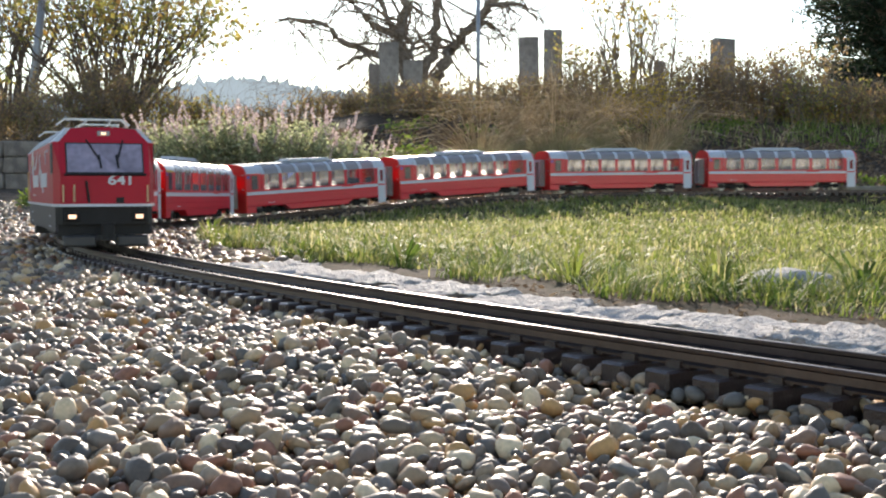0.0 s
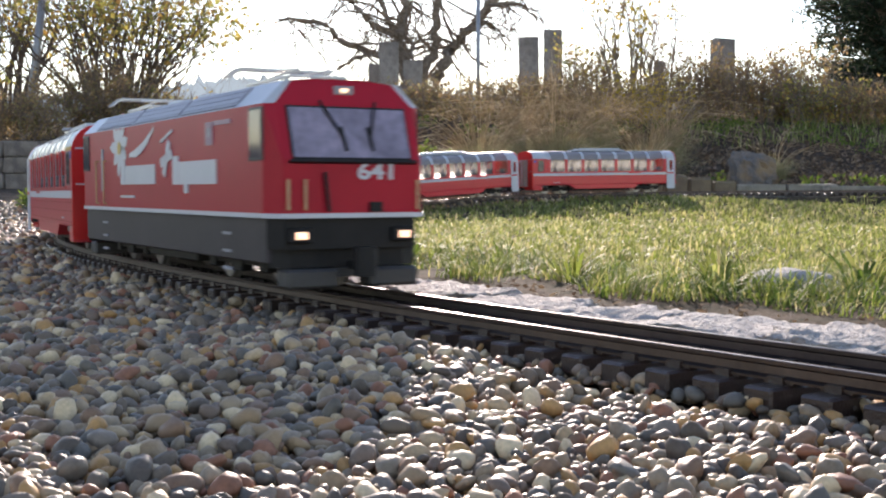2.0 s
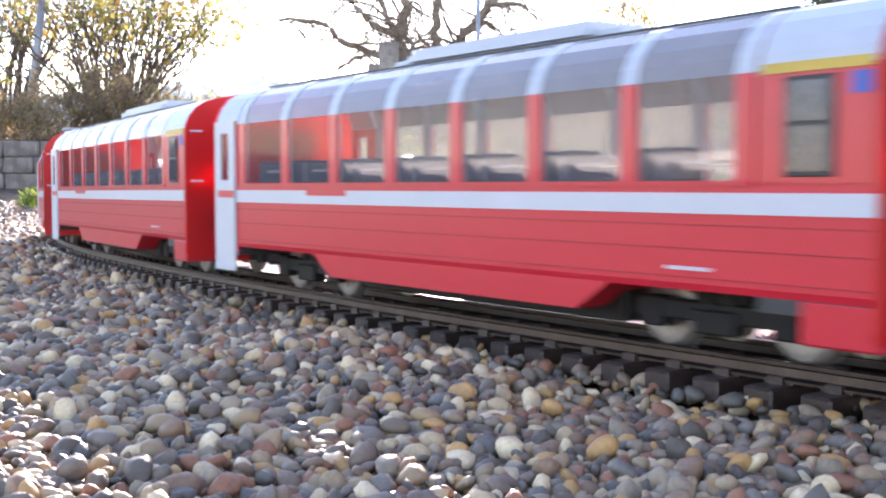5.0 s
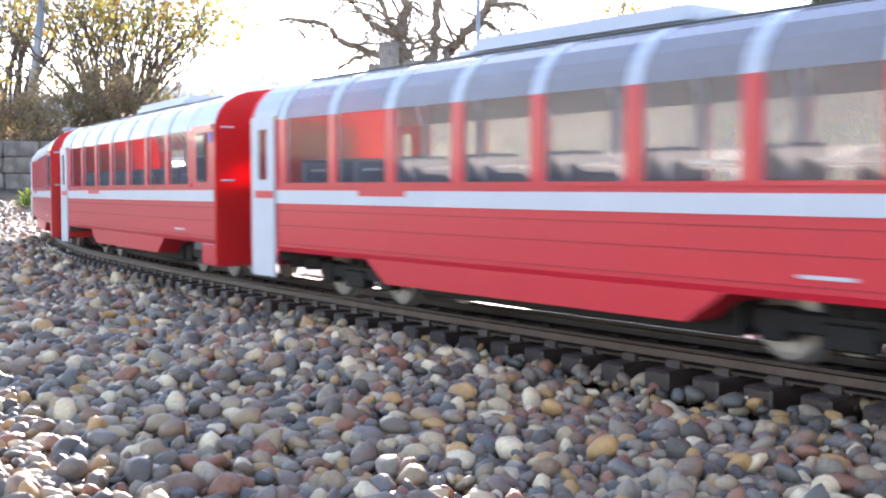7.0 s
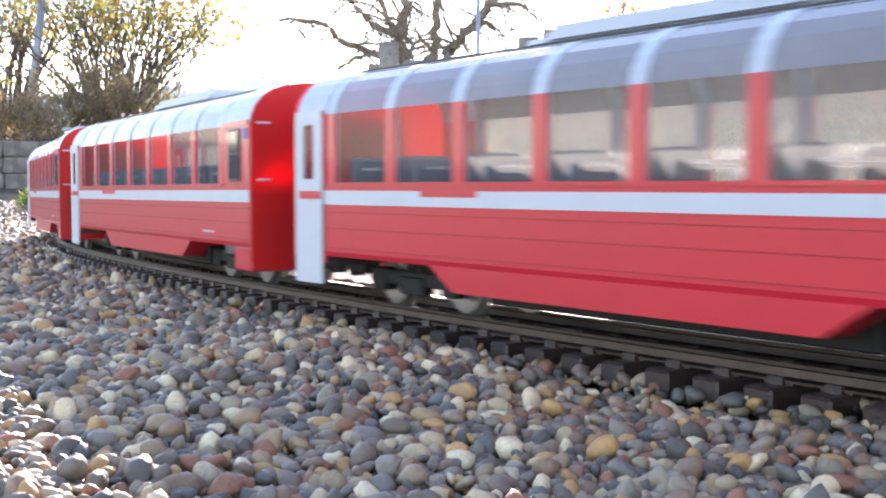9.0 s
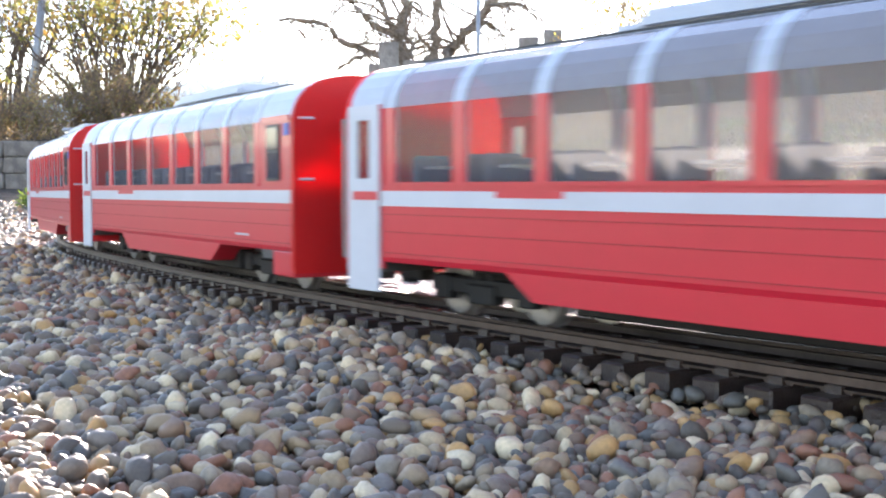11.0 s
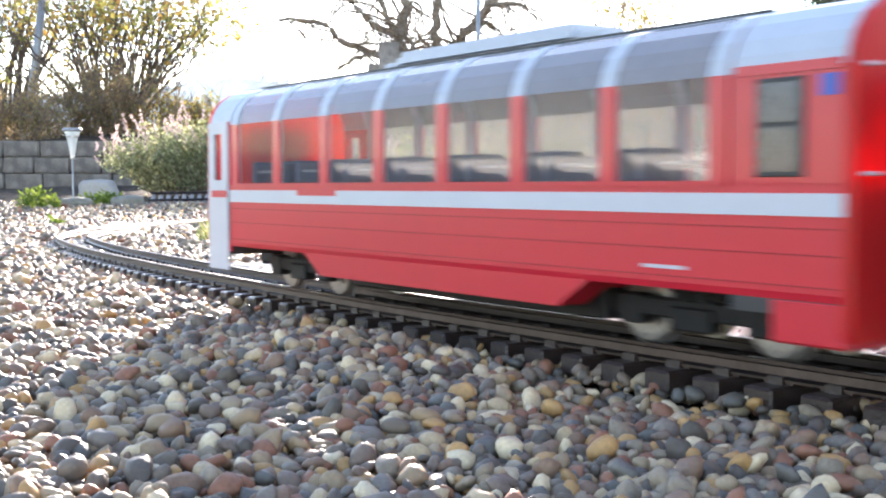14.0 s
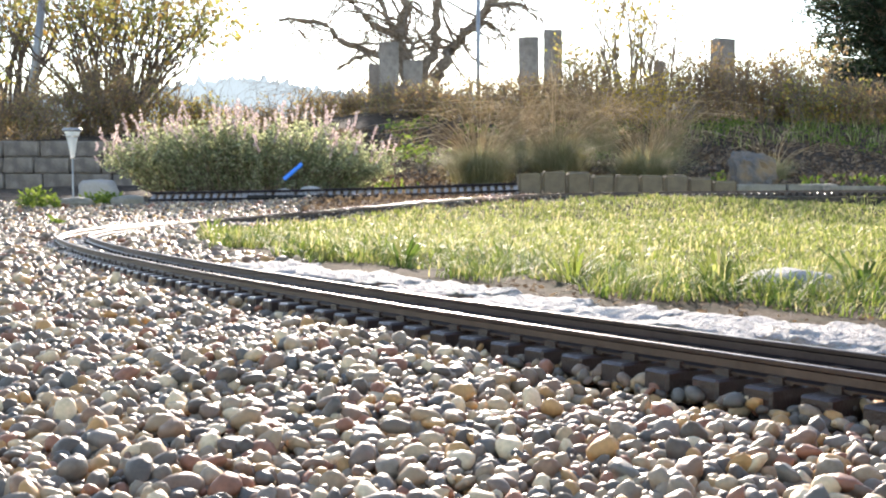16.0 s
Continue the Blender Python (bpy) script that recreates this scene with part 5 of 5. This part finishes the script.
# ---- garden lamp ----
M_FROST = mat("frosted_cup", (0.88, 0.88, 0.86), 0.5, vary=0.04, scale=20, trans=0.35)
lamp_ = tagged(new("garden_lamp"), "solar garden lamp with frosted trumpet shade on a thin stake", "garden lamp")
lamp_.matrix_basis = pose(-1.339, 4.3, 0.064)
part("stake", cyl((0, 0, -0.05), (0, 0, 0.145), 0.004, n=10), M_METAL, lamp_, "thin steel stake")
part("shade", lathe([(0.007, 0.14), (0.010, 0.16), (0.014, 0.19), (0.021, 0.218), (0.029, 0.238), (0.028, 0.238), (0.012, 0.19), (0.006, 0.15)], 28), M_FROST, lamp_, "frosted white trumpet shade", smooth=True)
part("cap", lathe([(0.030, 0.238), (0.035, 0.240), (0.035, 0.246), (0.030, 0.251), (0.0, 0.252)], 28), M_METAL, lamp_, "flat steel cap with solar cell", smooth=True)
M_BLUEPIPE = mat("blue_plastic", (0.03, 0.22, 0.75), 0.4, vary=0.08, scale=30)
tagged(part("blue_tube", cyl((-0.609, 4.55, 0.131), (-0.542, 4.57, 0.190), 0.0085, n=14), M_BLUEPIPE), "short bright blue plastic tube leaning in the shrub", "tube")


# ---- standing stones ----
def make_pillars():
    rng = random.Random(71)
    z0 = 0.35
    for x0, x1, zt, yy, tl in ((-0.578, -0.486, 1.047, 9.25, 0), (-0.480, -0.334, 1.181, 9.0, 0), (-0.303, -0.156, 1.058, 9.1, 0),
                               (0.579, 0.729, 1.219, 9.0, -0.6), (0.759, 0.896, 1.275, 9.0, 0), (2.023, 2.181, 1.211, 9.0, 0.3), (1.608, 1.686, 1.050, 9.1, 0)):
        w = (x1 - x0) / 2
        bm = box(-w, w, -w * 0.8, w * 0.8, 0, zt - z0, 0.006, seg=2)
        for v in bm.verts:
            v.co += Vector((rng.gauss(0, 0.002), rng.gauss(0, 0.002), rng.gauss(0, 0.004)))
        tagged(part("standing_stone", bm, M_GRANITE_FAR, m=pose((x0 + x1) / 2, yy, z0, 0, tl, rng.uniform(-6, 6))), "tall square grey granite post behind the hedge", "stone post", group="granite posts on the bank")


make_pillars()
p_ = Vector((-2.936, 8.40, 0.457))
q_ = Vector((-2.784, 8.40, 1.585))
tagged(part("leaning_pole", cyl(p_ - (q_ - p_) * 0.1, q_, 0.028, n=16), M_METAL, smooth=True), "leaning galvanised steel pole behind the wall", "pole")
tagged(part("flag_pole", cyl((0.295, 10, 0.4), (0.295, 10, 1.962), 0.016, n=12), M_METAL, smooth=True), "thin upright grey metal pole behind the bank", "pole")


# ---- trees and bushes ----
def make_tree(name, label, category, base, stems, leaf_mat, leaf_n, leaf_len, seed, lean=(0, 0, 1), fan=0.5, ln=0.5, r=0.03, depth=3, wander=0.2, spread=0.45, lift=0.12, shrink=0.72, bark=None, fork=(2, 3)):
    rng = random.Random(seed)
    t = tagged(new(name), label, category)
    v, f, tips = [], [], []
    for k in range(stems):
        a = 2 * math.pi * k / max(1, stems) + rng.uniform(-0.3, 0.3)
        q = fan * rng.uniform(0.15, 1.0) if stems > 1 else 0
        d = Vector(lean) + Vector((math.cos(a) * q, math.sin(a) * q * 0.6, 0))
        grow(rng, Vector(base) + Vector((math.cos(a) * 0.06, math.sin(a) * 0.06, 0)) * (stems > 1), d, ln * rng.uniform(0.8, 1.2), r * rng.uniform(0.7, 1.1), depth, v, f, tips, wander, fork, spread, lift, shrink)
    raw("trunk", v, f, bark or M_BARK, t, smooth=True)
    if leaf_n:
        lv, lf = [], []
        for _ in range(leaf_n):
            p, d = rng.choice(tips)
            leaf(lv, lf, p + Vector((rng.gauss(0, leaf_len * 0.8), rng.gauss(0, leaf_len * 0.8), rng.gauss(0, leaf_len * 0.6))), leaf_len * rng.uniform(0.6, 1.25), leaf_len * rng.uniform(0.45, 0.8), rng, 0.5)
        raw("crown", lv, lf, leaf_mat, t)
    return t


make_tree("bush_tree", "large many-stemmed bush with sparse yellow autumn leaves", "bush", (-2.351, 8.60, 0.494), 44, M_AUTUMN, 3300, 0.046, 81, fan=1.35, ln=0.52, r=0.020, depth=3, bark=M_DARKBARK, wander=0.18, spread=0.36, lift=0.10, shrink=0.75)
make_tree("bush_tree", "large many-stemmed bush with sparse yellow autumn leaves", "bush", (-3.347, 9.20, 0.565), 20, M_AUTUMN, 1400, 0.046, 82, bark=M_DARKBARK, fan=0.8, ln=0.5, r=0.024, depth=3, wander=0.18, spread=0.4, lift=0.12)
make_tree("sapling", "tall twiggy sapling with yellow-green autumn leaves", "sapling", (1.173, 7.60, 0.50), 11, M_YELLOWLEAF, 420, 0.034, 83, fan=0.30, ln=0.40, r=0.014, depth=3, wander=0.13, spread=0.26, lift=0.25, shrink=0.66)
make_tree("sapling", "slender bare sapling with few dry leaves", "sapling", (1.414, 7.90, 0.53), 11, M_BROWNLEAF, 160, 0.03, 84, fan=0.34, ln=0.33, r=0.012, depth=3, wander=0.13, spread=0.26, lift=0.25, shrink=0.62)
make_tree("sapling", "low twiggy shrub with small olive leaves", "sapling", (0.98, 8.1, 0.55), 9, M_AUTUMN, 330, 0.03, 85, fan=0.55, ln=0.24, r=0.008, depth=2, wander=0.15, spread=0.35, lift=0.2, shrink=0.7)
make_tree("sapling", "bare twiggy shrub beside the granite post", "sapling", (1.70, 7.7, 0.56), 10, M_BROWNLEAF, 160, 0.028, 86, fan=0.3, ln=0.22, r=0.007, depth=2, wander=0.14, spread=0.3, lift=0.25, shrink=0.7)
make_tree("sapling", "dry twiggy shrub with brown seed heads", "sapling", (2.24, 7.8, 0.56), 9, M_BROWNLEAF, 260, 0.028, 87, fan=0.45, ln=0.21, r=0.008, depth=2, wander=0.14, spread=0.3, lift=0.22, shrink=0.7)
make_tree("sapling", "dry twiggy shrub with brown seed heads", "sapling", (2.52, 7.9, 0.56), 9, M_BROWNLEAF, 260, 0.028, 88, fan=0.40, ln=0.22, r=0.008, depth=2, wander=0.14, spread=0.3, lift=0.22, shrink=0.7)


def limb(tree, tips, pts, r0, r1, rng, twigs, drop=-0.25, ln=0.8):
    """A crooked limb through given points, with twigs growing off it."""
    P = [Vector(p) for p in pts]
    out = []
    for i in range(len(P) - 1):
        for k in range(5):
            t = k / 5
            out.append(P[i].lerp(P[i + 1], t) + Vector((rng.gauss(0, 0.035), rng.gauss(0, 0.05), rng.gauss(0, 0.035))) * (r0 * 6))
    out.append(P[-1])
    n = len(out)
    radii = [r0 + (r1 - r0) * i / (n - 1) for i in range(n)]
    v, f = [], []
    tube(v, f, [tuple(p) for p in out], [0.8 * q for q in radii], 7)
    for _ in range(int(twigs * 1.7)):
        i = rng.randrange(n // 4, n)
        d = Vector((rng.gauss(0, 1), rng.gauss(0, 0.7), rng.gauss(0.1, 0.7))).normalized()
        grow(rng, out[i], d, ln * rng.uniform(0.5, 1.1), max(0.008, radii[i] * 0.26), 3 if radii[i] < 0.05 else 2, v, f, tips, 0.45, (2, 3), 0.7, drop, 0.72)
    raw("trunk" if not twigs else "limb", v, f, M_BARK, tree, smooth=True)


def make_old_tree():
    rng = random.Random(91)
    t = tagged(new("bare_tree"), "old gnarled bare tree with drooping twigs behind the bank", "tree")
    tips = []
    limb(t, tips, ((-0.327, 14.00, 0.872), (-0.373, 14.00, 1.305), (-0.460, 14.00, 1.605)), 0.15, 0.11, rng, 0)
    limb(t, tips, ((-0.460, 14.00, 1.605), (-0.527, 14.00, 1.838), (-0.413, 14.00, 2.138), (-0.527, 14.00, 2.572), (-0.480, 14.00, 3.105)), 0.10, 0.05, rng, 12)
    limb(t, tips, ((-0.460, 14.00, 1.585), (-0.827, 14.00, 1.665), (-1.160, 14.00, 1.772), (-1.360, 14.00, 1.972), (-1.660, 14.00, 2.052), (-1.927, 14.00, 2.052)), 0.065, 0.018, rng, 16)
    limb(t, tips, ((-0.813, 14.00, 1.665), (-1.027, 14.00, 1.598), (-1.247, 14.00, 1.465)), 0.035, 0.02, rng, 4)
    limb(t, tips, ((-0.527, 14.00, 1.838), (-0.827, 14.00, 2.005), (-1.060, 14.00, 2.238), (-1.293, 14.00, 2.505)), 0.06, 0.025, rng, 12)
    limb(t, tips, ((-0.560, 14.00, 1.905), (-0.693, 14.00, 2.172), (-0.860, 14.00, 2.505)), 0.05, 0.03, rng, 8)
    limb(t, tips, ((-0.327, 14.00, 1.305), (-0.107, 14.00, 1.638), (-0.080, 14.00, 2.038), (-0.107, 14.00, 2.638)), 0.085, 0.05, rng, 9)
    limb(t, tips, ((-0.127, 14.00, 1.305), (0.073, 14.00, 1.638), (0.273, 14.00, 1.892), (0.540, 14.00, 2.205), (0.740, 14.00, 2.572)), 0.10, 0.05, rng, 10)
    limb(t, tips, ((0.307, 14.00, 1.905), (0.520, 14.00, 2.025), (0.727, 14.00, 1.852)), 0.04, 0.018, rng, 6)
    limb(t, tips, ((0.520, 14.00, 2.205), (0.807, 14.00, 2.252), (0.973, 14.00, 2.185), (1.107, 14.00, 2.038)), 0.04, 0.014, rng, 12)


make_old_tree()


def make_conifer():
    rng = random.Random(95)
    t = tagged(new("conifer"), "dense dark green conifer at the edge of the garden", "conifer")
    base = Vector((3.194, 8.70, 0.706))
    v, f = [], []
    tube(v, f, [tuple(base), tuple(base + Vector((0, 0, 1.0))), tuple(base + Vector((0.02, 0, 2.2)))], [0.06, 0.045, 0.01], 8)
    lv, lf = [], []
    for k in range(480):
        h = rng.uniform(-0.1, 1.9)
        a = rng.uniform(0, 6.28)
        ext = (0.50 + 0.10 * min(1, h / 0.7)) * rng.uniform(0.7, 1.1)
        p0 = base + Vector((0, 0, h))
        p1 = p0 + Vector((math.cos(a) * ext, math.sin(a) * ext * 0.7, 0.10 * rng.uniform(-0.6, 1.3)))
        tube(v, f, [tuple(p0), tuple(p0.lerp(p1, 0.5) + Vector((0, 0, 0.03))), tuple(p1)], [0.01, 0.007, 0.003], 3)
        for _ in range(85):
            q = rng.random() ** 0.6
            p = p0.lerp(p1, q) + Vector((rng.gauss(0, 0.035), rng.gauss(0, 0.035), rng.gauss(0, 0.03)))
            leaf(lv, lf, p, rng.uniform(0.03, 0.06), rng.uniform(0.012, 0.022), rng, 0.0)
    raw("trunk", v, f, M_BARK, t)
    raw("needles", lv, lf, M_CONIFER, t)


make_conifer()


def make_bush(name, label, x, y, w, h, n, mt, seed, leaf_len=0.04, stems=60, upright=0.6, group=""):
    """A bush: thin stems fanning up, leaves along them."""
    rng = random.Random(seed)
    b = tagged(new(name), label, "bush", group)
    sv, sf, lv, lf = [], [], [], []
    z0 = ground_z(x, y) - 0.03
    for _ in range(stems):
        bx = x + rng.gauss(0, w * 0.35)
        by = y + rng.gauss(0, 0.12)
        hh = h * rng.uniform(0.45, 1.15)
        top = Vector((bx + rng.gauss(0, h * 0.25 * (1 - upright) + 0.02), by + rng.gauss(0, 0.05), z0 + hh))
        mid = Vector((bx, by, z0)).lerp(top, 0.5) + Vector((rng.gauss(0, 0.02), 0, 0))
        tube(sv, sf, [(bx, by, z0), tuple(mid), tuple(top)], [0.0038, 0.0026, 0.001], 3)
        for _ in range(7):
            q0 = mid.lerp(top, rng.random())
            q1 = q0 + Vector((rng.gauss(0, 0.055), rng.gauss(0, 0.04), rng.uniform(0.01, 0.11)))
            tube(sv, sf, [tuple(q0), tuple(q1)], [0.0018, 0.0008], 3)
        for _ in range(n // stems):
            t = rng.random() ** 0.7
            p = Vector((bx, by, z0)).lerp(mid, t * 2) if t < 0.5 else mid.lerp(top, t * 2 - 1)
            leaf(lv, lf, p + Vector((rng.gauss(0, 0.03), rng.gauss(0, 0.03), rng.gauss(0, 0.02))), leaf_len * rng.uniform(0.6, 1.2), leaf_len * rng.uniform(0.35, 0.6), rng)
    tagged(raw("twig_mass", sv, sf, M_TWIG, b), kind="stuff")
    tagged(raw("foliage", lv, lf, mt, b), kind="stuff")


HEDGE = "bushes along the top of the bank"
k_ = 0
for x_, y_, w_, h_, n_, mt_, lb_, st_ in (
        (-2.729, 7.6, 0.5, 0.32, 2600, M_BROWNLEAF, "low brown-leaved bush above the block wall", 70),
        (-2.301, 8.0, 0.55, 0.46, 4800, M_BROWNLEAF, "dense dark brown bush above the block wall", 150),
        (-1.812, 8.2, 0.4, 0.28, 2200, M_AUTUMN, "low bush with yellowing leaves", 60),
        (-1.296, 8.4, 0.5, 0.17, 2300, M_BROWNLEAF, "low dark brown hedge on the bank", 70),
        (-0.727, 8.3, 0.5, 0.17, 2400, M_BROWNLEAF, "low dark brown hedge on the bank", 70),
        (-0.206, 8.0, 0.45, 0.20, 2300, M_BROWNLEAF, "low dark brown hedge on the bank", 70),
        (0.239, 7.6, 0.45, 0.28, 2300, M_BROWNLEAF, "dry brown bush among tall grasses", 80),
        (0.620, 7.4, 0.4, 0.30, 2000, M_BROWNLEAF, "dry brown bush among tall grasses", 80),
        (0.939, 7.7, 0.4, 0.46, 1900, M_BROWNLEAF, "tall dry brown bush with bare twigs", 80),
        (1.203, 7.3, 0.35, 0.34, 1500, M_YELLOWLEAF, "bush with yellow-green leaves", 60),
        (1.542, 7.6, 0.4, 0.40, 1900, M_BROWNLEAF, "tall dry brown bush with bare twigs", 90),
        (1.843, 7.5, 0.4, 0.42, 2100, M_BROWNLEAF, "tall dry brown bush with bare twigs", 100),
        (2.139, 7.6, 0.4, 0.40, 2300, M_BROWNLEAF, "tall dry brown bush with bare twigs", 100),
        (2.350, 7.3, 0.4, 0.30, 2200, M_AUTUMN, "bush with olive autumn leaves", 70),
        (2.626, 7.2, 0.4, 0.28, 2200, M_BROWNLEAF, "low brown-leaved bush under the conifer", 70)):
    make_bush("bush", lb_, x_, y_, w_, h_ * (0.92 if x_ > 0.1 else 1), int(n_ * 1.15), mt_, 100 + k_, 0.027, int(st_ * 1.1), 0.25, HEDGE)
    k_ += 1


# ---- far wooded hills, haze painted into their colour ----
def make_hills():
    rng = random.Random(120)
    # pale blue emission stands in for the haze; the hills are no light source
    M_PAINTED_HAZE = mat("wood_with_painted_haze", (0.15, 0.19, 0.2), 1.0, vary=0.2, scale=0.05, emit=(0.33, 0.41, 0.48), strength=0.62)
    for dist_, h0, nm, sd_ in ((420, 58, "hill_near", 1), (700, 98, "hill_far", 2)):
        v, f = [], []
        n = 1600
        for i in range(n + 1):
            x = -dist_ * 0.9 + 1.8 * dist_ * i / n
            u = x / dist_
            z = h0 * (0.54 + 0.10 * noise.noise((u * 7 + sd_ * 9, 0, 0)) + 0.08 * math.exp(-((u + 0.155) / 0.05) ** 2)) + dist_ * 0.012 * abs(noise.noise((u * 110, sd_, 0))) + dist_ * 0.008 * abs(noise.noise((u * 320, sd_, 3)))
            v += [(x, dist_, -20), (x, dist_, z), (x, dist_ + 40, -20)]
        for i in range(n):
            a = i * 3
            f += [(a, a + 3, a + 4, a + 1), (a + 1, a + 4, a + 5, a + 2)]
        tagged(raw("backdrop_" + nm, v, f, M_PAINTED_HAZE), "wooded hills with pale blue haze painted on as a glow", "hills", kind="structure")


make_hills()

make_pebbles()


# ---- what moves ----
def run_vehicle(ob, k, wheelbase):
    rows, times = [], [i * 0.2 for i in range(81)]
    for t in times:
        rows.append((t, vehicle_pose(middles(t)[k], wheelbase)))
    walk(ob, rows)
    for ch in ob.children:
        if not ch.name.startswith("bogie"):
            continue
        x = ch.matrix_basis.translation.x
        brows = []
        for i in range(41):
            t = i * 0.4
            inv = vehicle_pose(middles(t)[k], wheelbase).inverted()
            rel = inv @ vehicle_pose(middles(t)[k] + x, 0.06)
            yaw = math.degrees(math.atan2(rel[1][0], rel[0][0]))
            brows.append((t, pose(x, 0, 0, 0, 0, yaw)))
        walk(ch, brows)
        for w in ch.children:
            wx = w.matrix_basis.translation.x
            turn = math.degrees(SPEED / 15 / WHEEL_R)
            walk(w, [(i / 15, pose(wx, 0, WHEEL_R, 0, turn * i, 0)) for i in range(241)])


def motions():
    run_vehicle(loco, 0, 0.30)
    for k, ob in enumerate(coaches):
        run_vehicle(ob, k + 1, 0.39)


motions()
